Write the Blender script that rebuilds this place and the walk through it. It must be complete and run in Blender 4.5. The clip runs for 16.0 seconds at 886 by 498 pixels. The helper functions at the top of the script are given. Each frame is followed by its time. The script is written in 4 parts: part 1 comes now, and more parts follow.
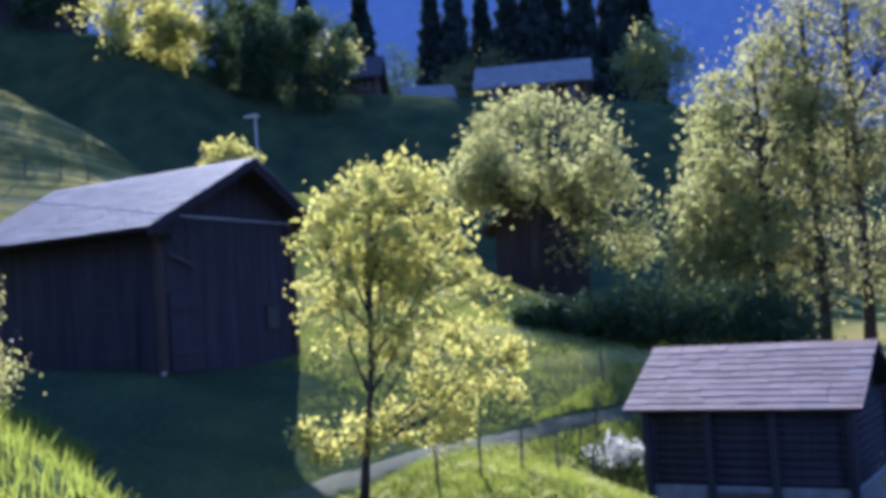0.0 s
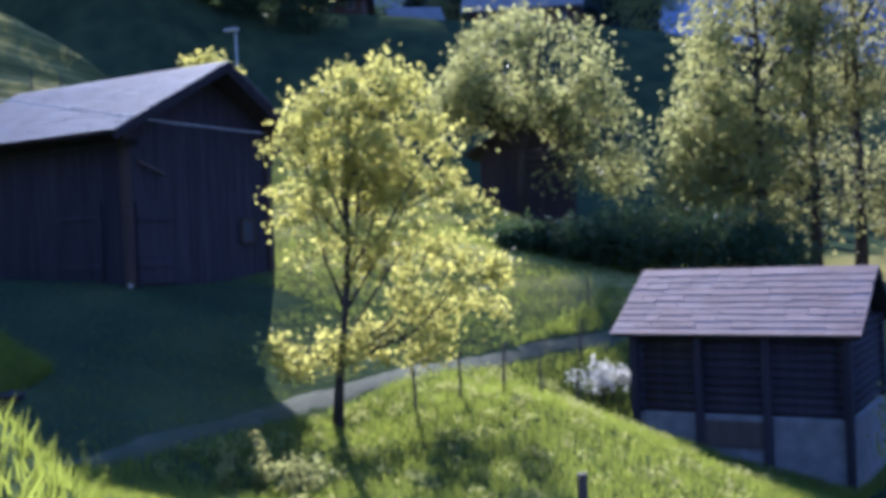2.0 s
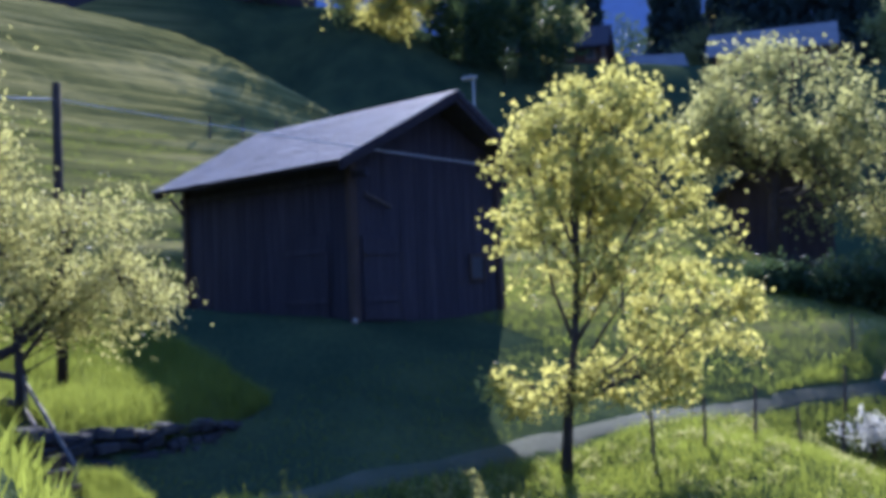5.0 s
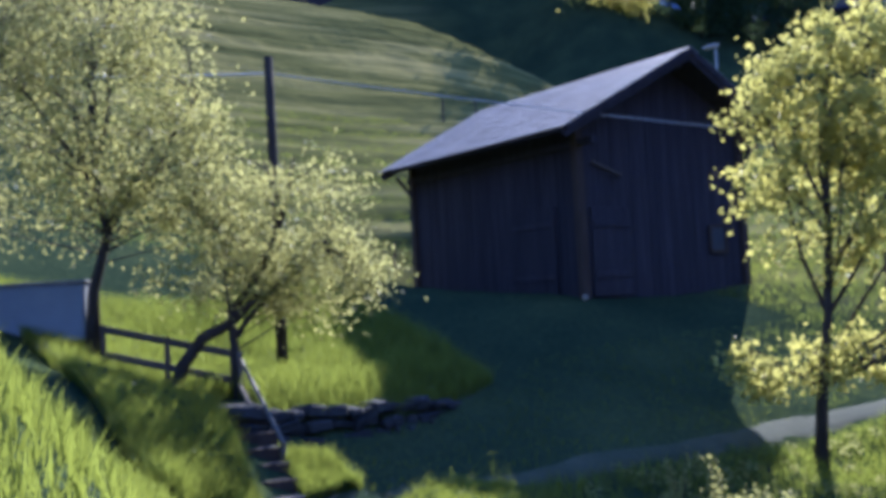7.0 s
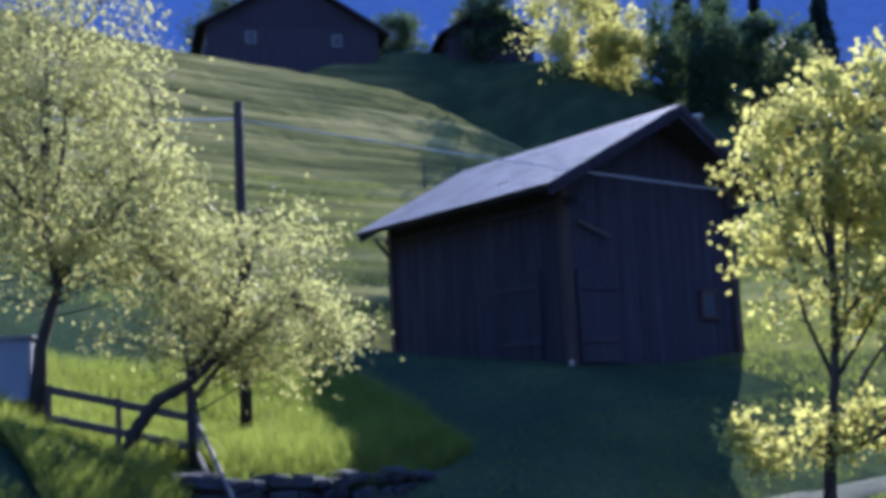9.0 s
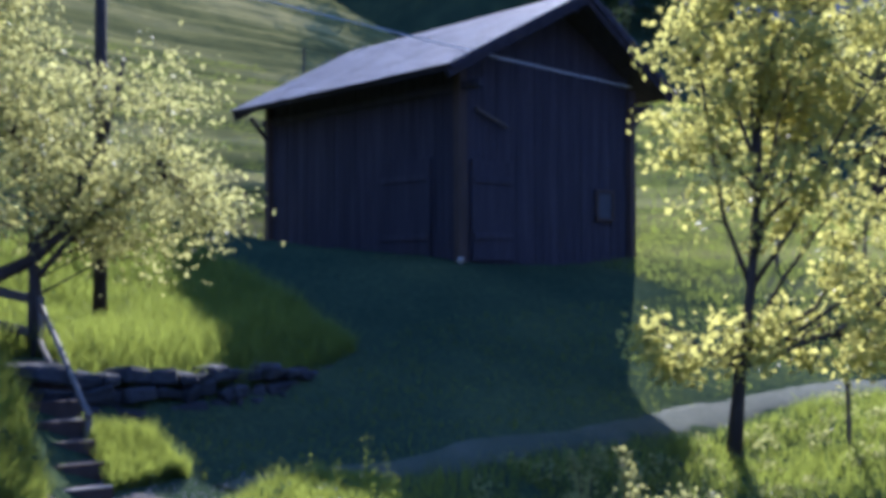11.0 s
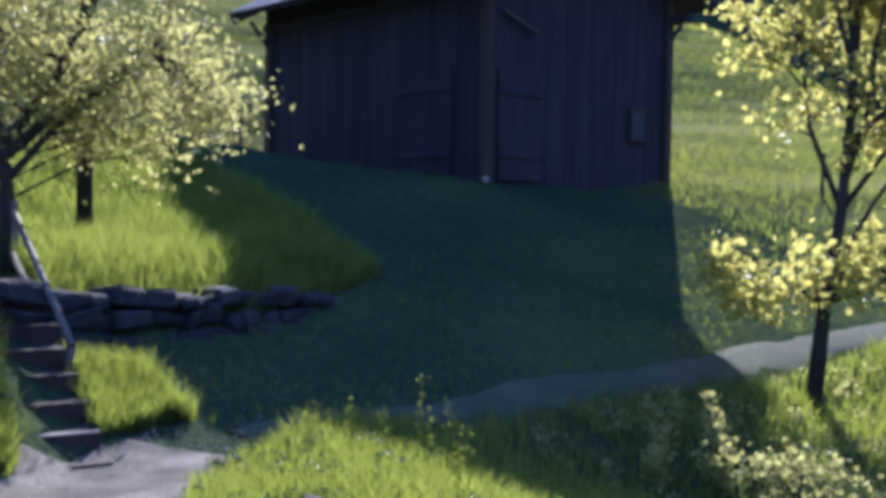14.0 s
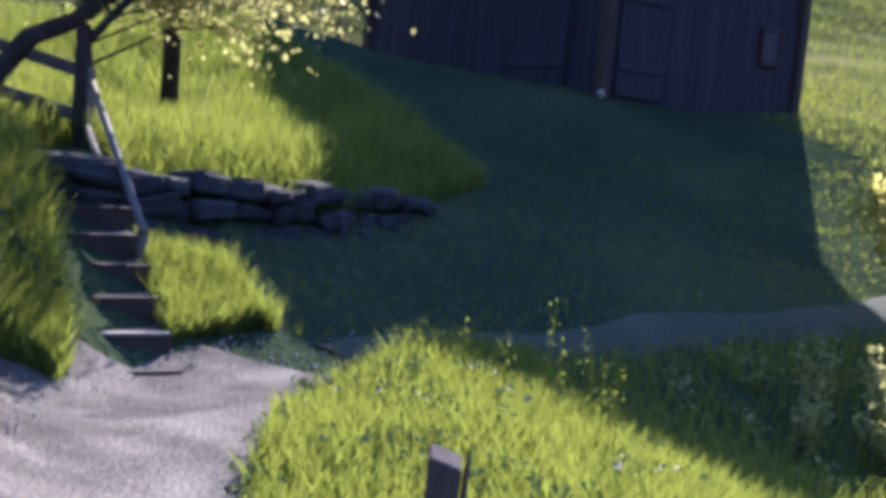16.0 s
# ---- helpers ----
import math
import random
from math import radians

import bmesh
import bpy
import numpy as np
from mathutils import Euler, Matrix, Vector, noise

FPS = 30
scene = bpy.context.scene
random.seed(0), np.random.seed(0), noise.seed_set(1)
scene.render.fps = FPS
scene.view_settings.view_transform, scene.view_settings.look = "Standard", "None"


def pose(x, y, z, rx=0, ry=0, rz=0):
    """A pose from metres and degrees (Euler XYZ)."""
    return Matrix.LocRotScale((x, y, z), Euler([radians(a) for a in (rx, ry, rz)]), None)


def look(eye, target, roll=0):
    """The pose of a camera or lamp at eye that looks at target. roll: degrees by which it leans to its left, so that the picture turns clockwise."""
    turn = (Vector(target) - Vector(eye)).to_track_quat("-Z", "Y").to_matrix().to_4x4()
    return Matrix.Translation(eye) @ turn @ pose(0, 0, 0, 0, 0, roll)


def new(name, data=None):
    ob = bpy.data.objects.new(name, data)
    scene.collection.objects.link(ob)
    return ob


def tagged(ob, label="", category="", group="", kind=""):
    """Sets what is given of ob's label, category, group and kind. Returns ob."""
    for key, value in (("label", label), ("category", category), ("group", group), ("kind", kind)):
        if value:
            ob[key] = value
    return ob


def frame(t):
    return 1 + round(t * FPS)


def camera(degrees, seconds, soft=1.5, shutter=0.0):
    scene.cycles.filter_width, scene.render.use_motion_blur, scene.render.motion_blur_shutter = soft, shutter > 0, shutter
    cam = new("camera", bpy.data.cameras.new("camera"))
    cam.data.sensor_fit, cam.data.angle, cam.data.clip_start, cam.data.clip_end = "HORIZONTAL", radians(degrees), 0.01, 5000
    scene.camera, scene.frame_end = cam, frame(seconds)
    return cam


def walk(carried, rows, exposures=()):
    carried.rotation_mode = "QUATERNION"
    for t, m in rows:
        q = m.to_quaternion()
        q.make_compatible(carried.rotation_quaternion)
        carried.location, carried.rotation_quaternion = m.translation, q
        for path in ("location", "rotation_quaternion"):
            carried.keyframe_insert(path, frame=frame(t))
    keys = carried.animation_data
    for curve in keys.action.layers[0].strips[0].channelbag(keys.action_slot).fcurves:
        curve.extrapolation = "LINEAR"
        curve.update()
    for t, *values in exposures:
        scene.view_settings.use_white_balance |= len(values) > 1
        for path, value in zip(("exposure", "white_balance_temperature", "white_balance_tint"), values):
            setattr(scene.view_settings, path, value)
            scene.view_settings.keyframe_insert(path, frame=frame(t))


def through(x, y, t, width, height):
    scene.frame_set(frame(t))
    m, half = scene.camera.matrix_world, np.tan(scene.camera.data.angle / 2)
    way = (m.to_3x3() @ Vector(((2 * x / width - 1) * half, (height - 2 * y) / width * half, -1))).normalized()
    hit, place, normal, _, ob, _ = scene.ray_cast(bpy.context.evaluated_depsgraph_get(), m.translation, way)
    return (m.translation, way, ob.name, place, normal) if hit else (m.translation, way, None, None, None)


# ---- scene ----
cam = camera(44, 16.0, soft=4.8)
PATH = [
    (0, (22.318, -21.259, 1.370), (17.056, -12.771, 1.888), -3.85),
    (0.5, (22.127, -20.961, 1.276), (16.977, -12.402, 1.744), -3.41),
    (1, (21.932, -20.675, 1.182), (16.900, -12.037, 1.435), -2.79),
    (1.5, (21.743, -20.360, 1.088), (16.698, -11.726, 1.085), -2.41),
    (2, (21.563, -20.046, 0.993), (16.395, -11.486, 0.869), -2.55),
    (2.5, (21.386, -19.760, 0.896), (15.969, -11.356, 0.774), -2.89),
    (3, (21.237, -19.496, 0.798), (15.564, -11.261, 0.803), -3.06),
    (5.5, (20.464, -18.074, 0.302), (13.209, -11.216, 0.876), -2.12),
    (6, (20.294, -17.738, 0.222), (12.622, -11.348, 0.787), -2.37),
    (6.5, (20.083, -17.412, 0.148), (12.011, -11.535, 0.698), -2.90),
    (7, (19.836, -17.109, 0.082), (11.509, -11.593, 0.579), -3.15),
    (7.5, (19.571, -16.863, 0.023), (11.134, -11.522, 0.557), -3.40),
    (8, (19.315, -16.673, -0.029), (10.893, -11.320, 0.619), -3.24),
    (8.5, (19.054, -16.522, -0.076), (10.720, -11.065, 0.808), -3.23),
    (9, (18.756, -16.362, -0.118), (10.591, -10.706, 1.041), -2.68),
    (9.5, (18.387, -16.159, -0.157), (10.496, -10.118, 0.954), -1.84),
    (10, (17.963, -15.924, -0.194), (10.241, -9.624, 0.634), -1.46),
    (12.5, (15.769, -15.057, -0.365), (8.512, -8.184, -0.670), 1.53),
    (13, (15.490, -14.922, -0.415), (8.345, -7.931, -0.688), 1.20),
    (13.5, (15.195, -14.753, -0.467), (7.996, -7.820, -0.776), 0.97),
    (14, (14.909, -14.585, -0.522), (7.509, -7.868, -0.882), 0.93),
    (14.5, (14.581, -14.407, -0.580), (6.959, -7.961, -1.170), 1.31),
    (15, (14.210, -14.226, -0.643), (6.493, -7.925, -1.507), 2.43),
    (15.5, (13.872, -14.063, -0.714), (6.168, -7.793, -1.871), 3.90),
    (16, (13.557, -13.912, -0.789), (5.762, -7.742, -1.872), 5.01),
]
walk(cam, [(t, look(e, g, r)) for t, e, g, r in PATH],
     exposures=[(0, 1.32, 4720, 28), (6, 1.10, 4680, 28), (10, 1.20, 4600, 28), (13, 1.20, 4780, 29), (14.5, 1.30, 4820, 29), (16, 1.42, 5000, 33)])

# ---- daylight: low sun behind the barn, clear sky ----
SUN_DIR = Vector((-0.61, 0.79, 0.0)).normalized()
SUN_EL = radians(30.5)
world = bpy.data.worlds.new("sky")
scene.world = world
world.use_nodes = True
wn = world.node_tree.nodes
sky = wn.new("ShaderNodeTexSky")
sky.sky_type = "NISHITA"
sky.sun_disc = False
sky.sun_elevation = SUN_EL
sky.sun_rotation = math.atan2(SUN_DIR.x, SUN_DIR.y)
sky.altitude = 1300
sky.ozone_density = 4.0
world.node_tree.links.new(sky.outputs[0], wn["Background"].inputs[0])
wn["Background"].inputs[1].default_value = 0.14
sun_data = bpy.data.lights.new("sun", "SUN")
sun_data.energy = 5.0
sun_data.angle = radians(0.5)
sun_data.color = (1.0, 0.86, 0.60)
sun = new("sun", sun_data)
sun.rotation_euler = (-(SUN_DIR * math.cos(SUN_EL) + Vector((0, 0, math.sin(SUN_EL))))).to_track_quat("-Z", "Y").to_euler()
sun.location = (0, 0, 60)


# ---- materials ----
def rock_ramp(nt, src, stops):
    r = nt.nodes.new("ShaderNodeValToRGB")
    els = r.color_ramp.elements
    while len(els) < len(stops):
        els.new(0.5)
    for e, (p, c) in zip(els, stops):
        e.position, e.color = p, (*c, 1)
    nt.links.new(src, r.inputs[0])
    return r.outputs[0]


def surface(name, stops, scale=4.0, fine=40.0, rough=0.85, bump=0.3, stretch=(1, 1, 1), per_object=0.0, spec=0.3, dist=0.02):
    """Two noises, coarse and fine, mixed into a colour ramp, with relief."""
    m = bpy.data.materials.new(name)
    m.use_nodes = True
    nt = m.node_tree
    b = nt.nodes["Principled BSDF"]
    tc = nt.nodes.new("ShaderNodeTexCoord")
    mp = nt.nodes.new("ShaderNodeMapping")
    mp.inputs["Scale"].default_value = stretch
    nt.links.new(tc.outputs["Object"], mp.inputs[0])
    n1 = nt.nodes.new("ShaderNodeTexNoise")
    n1.inputs["Scale"].default_value, n1.inputs["Detail"].default_value = scale, 5
    n2 = nt.nodes.new("ShaderNodeTexNoise")
    n2.inputs["Scale"].default_value, n2.inputs["Detail"].default_value = fine, 4
    for n in (n1, n2):
        nt.links.new(mp.outputs[0], n.inputs["Vector"])
    mx = nt.nodes.new("ShaderNodeMath")
    mx.operation = "MULTIPLY_ADD"
    mx.inputs[1].default_value = 0.45
    nt.links.new(n2.outputs[0], mx.inputs[0])
    half = nt.nodes.new("ShaderNodeMath")
    half.operation = "MULTIPLY"
    half.inputs[1].default_value = 0.55
    nt.links.new(n1.outputs[0], half.inputs[0])
    nt.links.new(half.outputs[0], mx.inputs[2])
    src = mx.outputs[0]
    if per_object:
        oi = nt.nodes.new("ShaderNodeObjectInfo")
        ge = nt.nodes.new("ShaderNodeNewGeometry")
        ad = nt.nodes.new("ShaderNodeMath")
        ad.operation = "ADD"
        nt.links.new(oi.outputs["Random"], ad.inputs[0])
        nt.links.new(ge.outputs["Random Per Island"], ad.inputs[1])
        ma = nt.nodes.new("ShaderNodeMath")
        ma.operation = "MULTIPLY_ADD"
        ma.inputs[1].default_value = per_object
        nt.links.new(ad.outputs[0], ma.inputs[0])
        sh = nt.nodes.new("ShaderNodeMath")
        sh.operation = "SUBTRACT"
        sh.inputs[1].default_value = per_object
        nt.links.new(src, sh.inputs[0])
        nt.links.new(sh.outputs[0], ma.inputs[2])
        src = ma.outputs[0]
    nt.links.new(rock_ramp(nt, src, stops), b.inputs["Base Color"])
    b.inputs["Roughness"].default_value = rough
    b.inputs["Specular IOR Level"].default_value = spec
    if bump:
        bp = nt.nodes.new("ShaderNodeBump")
        bp.inputs["Strength"].default_value, bp.inputs["Distance"].default_value = bump, dist
        nt.links.new(n2.outputs[0], bp.inputs["Height"])
        nt.links.new(bp.outputs[0], b.inputs["Normal"])
    return m


def leaf_material(name, dark, light, through, amount=0.5, rough=0.5):
    """Leaf blades: a diffuse side and light that shines through, varied blade by blade."""
    m = bpy.data.materials.new(name)
    m.use_nodes = True
    nt = m.node_tree
    b = nt.nodes["Principled BSDF"]
    ge = nt.nodes.new("ShaderNodeNewGeometry")
    tc = nt.nodes.new("ShaderNodeTexCoord")
    nz = nt.nodes.new("ShaderNodeTexNoise")
    nz.inputs["Scale"].default_value = 1.6
    nt.links.new(tc.outputs["Object"], nz.inputs["Vector"])
    av = nt.nodes.new("ShaderNodeMath")
    av.operation = "MULTIPLY_ADD"
    av.inputs[1].default_value = 0.55
    hf = nt.nodes.new("ShaderNodeMath")
    hf.operation = "MULTIPLY"
    hf.inputs[1].default_value = 0.45
    nt.links.new(nz.outputs[0], hf.inputs[0])
    nt.links.new(ge.outputs["Random Per Island"], av.inputs[0])
    nt.links.new(hf.outputs[0], av.inputs[2])
    nt.links.new(rock_ramp(nt, av.outputs[0], [(0.1, dark), (0.9, light)]), b.inputs["Base Color"])
    b.inputs["Roughness"].default_value = rough
    b.inputs["Specular IOR Level"].default_value = 0.15
    tr = nt.nodes.new("ShaderNodeBsdfTranslucent")
    nt.links.new(rock_ramp(nt, av.outputs[0], [(0.1, tuple(0.7 * v for v in through)), (0.9, through)]), tr.inputs[0])
    mix = nt.nodes.new("ShaderNodeMixShader")
    mix.inputs[0].default_value = amount
    nt.links.new(b.outputs[0], mix.inputs[1])
    nt.links.new(tr.outputs[0], mix.inputs[2])
    nt.links.new(mix.outputs[0], nt.nodes["Material Output"].inputs[0])
    return m


M_GRASS = surface("meadow_grass", [(0.25, (0.020, 0.036, 0.022)), (0.5, (0.045, 0.065, 0.032)), (0.75, (0.10, 0.12, 0.045))], 0.35, 9, 1.0, 0.8, per_object=0, spec=0.0, dist=0.06)


def dry_pasture(m):
    """Dry, trodden hillside grass with cattle tracks, west of and behind the barn."""
    nt = m.node_tree
    b = nt.nodes["Principled BSDF"]
    lush = b.inputs["Base Color"].links[0].from_socket
    tc = nt.nodes.new("ShaderNodeTexCoord")
    mp = nt.nodes.new("ShaderNodeMapping")
    mp.inputs["Scale"].default_value = (0.05, 0.05, 1.1)
    nt.links.new(tc.outputs["Object"], mp.inputs[0])
    nz = nt.nodes.new("ShaderNodeTexNoise")
    nz.inputs["Scale"].default_value, nz.inputs["Detail"].default_value = 1.6, 6
    nt.links.new(mp.outputs[0], nz.inputs["Vector"])
    dry = rock_ramp(nt, nz.outputs[0], [(0.3, (0.075, 0.08, 0.028)), (0.5, (0.17, 0.165, 0.052)), (0.68, (0.36, 0.31, 0.11))])
    sp = nt.nodes.new("ShaderNodeSeparateXYZ")
    nt.links.new(tc.outputs["Object"], sp.inputs[0])
    line = nt.nodes.new("ShaderNodeMath")
    line.operation = "MULTIPLY_ADD"
    line.inputs[1].default_value = -1.2
    nt.links.new(sp.outputs[1], line.inputs[0])
    nt.links.new(sp.outputs[0], line.inputs[2])
    mr = nt.nodes.new("ShaderNodeMapRange")
    mr.inputs[1].default_value, mr.inputs[2].default_value = -3.0, -11.0
    nt.links.new(line.outputs[0], mr.inputs[0])
    mx = nt.nodes.new("ShaderNodeMix")
    mx.data_type = "RGBA"
    my = nt.nodes.new("ShaderNodeMapRange")
    my.inputs[1].default_value, my.inputs[2].default_value = 44.0, 30.0
    nt.links.new(sp.outputs[1], my.inputs[0])
    both = nt.nodes.new("ShaderNodeMath")
    both.operation = "MULTIPLY"
    nt.links.new(mr.outputs[0], both.inputs[0])
    nt.links.new(my.outputs[0], both.inputs[1])
    nt.links.new(both.outputs[0], mx.inputs[0])
    nt.links.new(lush, mx.inputs[6])
    nt.links.new(dry, mx.inputs[7])
    nt.links.new(mx.outputs[2], b.inputs["Base Color"])


dry_pasture(M_GRASS)
M_GRAVEL = surface("gravel", [(0.36, (0.065, 0.058, 0.046)), (0.5, (0.155, 0.138, 0.108)), (0.64, (0.33, 0.295, 0.235))], 2.0, 48, 0.95, 1.0, dist=0.04)
M_LANE = surface("trodden_earth", [(0.25, (0.035, 0.05, 0.026)), (0.5, (0.062, 0.074, 0.037)), (0.75, (0.115, 0.115, 0.072))], 1.2, 40, 0.95, 0.6, dist=0.03)
M_BARN = surface("dark_weathered_boards", [(0.2, (0.018, 0.016, 0.019)), (0.5, (0.041, 0.035, 0.042)), (0.85, (0.088, 0.073, 0.082))], 1.5, 30, 0.85, 0.4, (4, 4, 0.35), per_object=0.12)
M_BEAM = surface("greyed_timber", [(0.2, (0.06, 0.045, 0.035)), (0.8, (0.16, 0.125, 0.10))], 3, 40, 0.85, 0.4, (3, 3, 0.5), per_object=0.1)
M_POST = surface("aged_corner_timber", [(0.2, (0.035, 0.024, 0.018)), (0.8, (0.10, 0.07, 0.052))], 3, 40, 0.85, 0.4, (3, 3, 0.5))
M_ROOF = surface("weathered_shingles", [(0.2, (0.135, 0.125, 0.118)), (0.5, (0.22, 0.205, 0.195)), (0.8, (0.31, 0.295, 0.28))], 0.9, 22, 0.75, 0.5, per_object=0.1)
M_ROOF2 = surface("brown_shingles", [(0.2, (0.24, 0.15, 0.11)), (0.5, (0.35, 0.235, 0.18)), (0.8, (0.47, 0.345, 0.28))], 1.2, 18, 0.8, 0.5, per_object=0.12)
M_STONE = surface("grey_stone", [(0.2, (0.10, 0.10, 0.10)), (0.5, (0.22, 0.21, 0.20)), (0.8, (0.36, 0.35, 0.33))], 3, 25, 0.9, 0.6, per_object=0.15)
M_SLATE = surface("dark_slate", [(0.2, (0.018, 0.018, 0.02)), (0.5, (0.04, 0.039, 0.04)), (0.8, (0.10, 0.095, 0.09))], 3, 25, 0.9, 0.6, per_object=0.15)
M_RAIL = surface("silvered_rail_wood", [(0.2, (0.10, 0.085, 0.07)), (0.8, (0.26, 0.23, 0.19))], 3, 40, 0.7, 0.3, (3, 3, 0.5))
M_CONCRETE = surface("old_concrete", [(0.2, (0.20, 0.21, 0.22)), (0.8, (0.36, 0.37, 0.38))], 1.5, 30, 0.9, 0.3)
M_BARK = surface("bark", [(0.2, (0.025, 0.02, 0.016)), (0.5, (0.06, 0.048, 0.038)), (0.85, (0.12, 0.10, 0.085))], 5, 40, 0.95, 0.8, (2, 2, 0.6))
M_PALE_WOOD = surface("pale_wood", [(0.2, (0.22, 0.19, 0.15)), (0.8, (0.42, 0.38, 0.31))], 3, 40, 0.8, 0.3, (3, 3, 0.5))
M_WIRE = surface("cable_sheath", [(0.2, (0.65, 0.65, 0.62)), (0.8, (0.8, 0.79, 0.75))], 3, 20, 0.5, 0.0)
M_METAL = surface("galvanised_metal", [(0.2, (0.5, 0.5, 0.5)), (0.8, (0.7, 0.7, 0.7))], 3, 20, 0.4, 0.0)
M_GLASS = surface("dim_window_glass", [(0.2, (0.02, 0.025, 0.03)), (0.8, (0.05, 0.055, 0.06))], 1, 8, 0.35, 0.0, spec=0.6)
# Blue air haze is painted into the base colour and a faint emission.
M_MOUNTAIN = surface("mountain_forest_painted_haze", [(0.3, (0.08, 0.11, 0.20)), (0.7, (0.14, 0.18, 0.30))], 0.004, 0.05, 1.0, 0.0, spec=0.0)
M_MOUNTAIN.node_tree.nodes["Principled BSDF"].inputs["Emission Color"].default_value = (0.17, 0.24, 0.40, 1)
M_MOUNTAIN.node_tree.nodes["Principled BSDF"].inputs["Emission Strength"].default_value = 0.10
M_RENDER = surface("pale_render", [(0.2, (0.42, 0.36, 0.30)), (0.8, (0.60, 0.54, 0.46))], 1, 20, 0.9, 0.1)
M_CHALET = surface("brown_chalet_wood", [(0.2, (0.06, 0.035, 0.025)), (0.8, (0.16, 0.09, 0.06))], 2, 20, 0.85, 0.2, (3, 3, 0.4))
L_MAPLE = leaf_material("maple_leaves", (0.18, 0.205, 0.055), (0.38, 0.38, 0.13), (0.74, 0.70, 0.17), 0.62)
L_APPLE = leaf_material("apple_leaves", (0.15, 0.16, 0.045), (0.36, 0.35, 0.13), (0.66, 0.64, 0.21), 0.55)
L_GREEN = leaf_material("broad_leaves", (0.08, 0.11, 0.04), (0.22, 0.24, 0.09), (0.58, 0.58, 0.20), 0.55)
L_OLIVE = leaf_material("young_leaves", (0.09, 0.105, 0.045), (0.22, 0.235, 0.10), (0.52, 0.51, 0.19), 0.55)
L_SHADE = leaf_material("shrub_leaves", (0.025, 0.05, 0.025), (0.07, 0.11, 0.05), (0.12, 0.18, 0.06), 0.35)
L_SPRUCE = leaf_material("spruce_needles", (0.022, 0.038, 0.032), (0.06, 0.08, 0.07), (0.06, 0.09, 0.05), 0.25)
L_BLADE = leaf_material("grass_blades", (0.022, 0.045, 0.022), (0.09, 0.12, 0.045), (0.40, 0.47, 0.06), 0.55)
L_FLOWER = leaf_material("white_blossom", (0.55, 0.55, 0.50), (0.8, 0.8, 0.76), (0.7, 0.7, 0.6), 0.4)


# ---- building helpers ----
def mesh_object(name, verts, faces, mat, parent=None, label="", smooth=False):
    me = bpy.data.meshes.new(name)
    me.from_pydata(verts if isinstance(verts, list) else verts.tolist(), [], faces if isinstance(faces, list) else faces.tolist())
    me.materials.append(mat)
    if smooth:
        me.shade_smooth()
    ob = new(name, me)
    ob.parent = parent
    if label:
        ob["label"] = label
    return ob


def part(name, bm, mat, parent=None, label="", smooth=False):
    me = bpy.data.meshes.new(name)
    bmesh.ops.recalc_face_normals(bm, faces=bm.faces)
    bm.to_mesh(me)
    bm.free()
    me.materials.append(mat)
    if smooth:
        me.shade_smooth()
    ob = new(name, me)
    ob.parent = parent
    if label:
        ob["label"] = label
    return ob


def thing(name, loc, label, category, group="", rz=0.0):
    ob = new(name)
    ob.matrix_basis = pose(*loc, 0, 0, rz)
    return tagged(ob, label, category, group)


def box(bm, lo, hi, bevel=0.0, m=None):
    """A box between two corners, its edges rounded."""
    lo, hi = Vector(lo), Vector(hi)
    vs = bmesh.ops.create_cube(bm, size=1.0)["verts"]
    for v in vs:
        v.co = Vector([(lo[i] + hi[i]) / 2 + v.co[i] * (hi[i] - lo[i]) for i in range(3)])
    if bevel:
        es = list({e for v in vs for e in v.link_edges})
        out = bmesh.ops.bevel(bm, geom=es, offset=bevel, segments=1, affect="EDGES")
        vs = list({v for f in out["faces"] for v in f.verts} | {v for v in vs if v.is_valid})
    if m is not None:
        for v in vs:
            v.co = m @ v.co
    return vs


def beam(bm, a, b, w, h, bevel=0.01):
    """A squared timber from a to b."""
    a, b = Vector(a), Vector(b)
    m = Matrix.Translation((a + b) / 2) @ (b - a).to_track_quat("Z", "Y").to_matrix().to_4x4()
    d = (b - a).length / 2
    return box(bm, (-w / 2, -h / 2, -d), (w / 2, h / 2, d), bevel, m)


def tube(points, radii, sides=6):
    """Verts and faces of a tapered round stem along points."""
    verts, faces = [], []
    n = len(points)
    for i, (p, r) in enumerate(zip(points, radii)):
        d = (points[min(i + 1, n - 1)] - points[max(i - 1, 0)]).normalized()
        u = d.orthogonal().normalized() if i == 0 else (u - d * u.dot(d)).normalized()
        v = d.cross(u)
        for k in range(sides):
            a = 2 * math.pi * k / sides
            verts.append(tuple(p + (u * math.cos(a) + v * math.sin(a)) * r))
    for i in range(n - 1):
        for k in range(sides):
            a, b = i * sides + k, i * sides + (k + 1) % sides
            faces.append((a, b, b + sides, a + sides))
    faces.append(tuple(range(sides))[::-1])
    faces.append(tuple(range((n - 1) * sides, n * sides)))
    return verts, faces


def join(chunks):
    verts, faces = [], []
    for v, f in chunks:
        o = len(verts)
        verts.extend(v)
        faces.extend(tuple(i + o for i in q) for q in f)
    return verts, faces


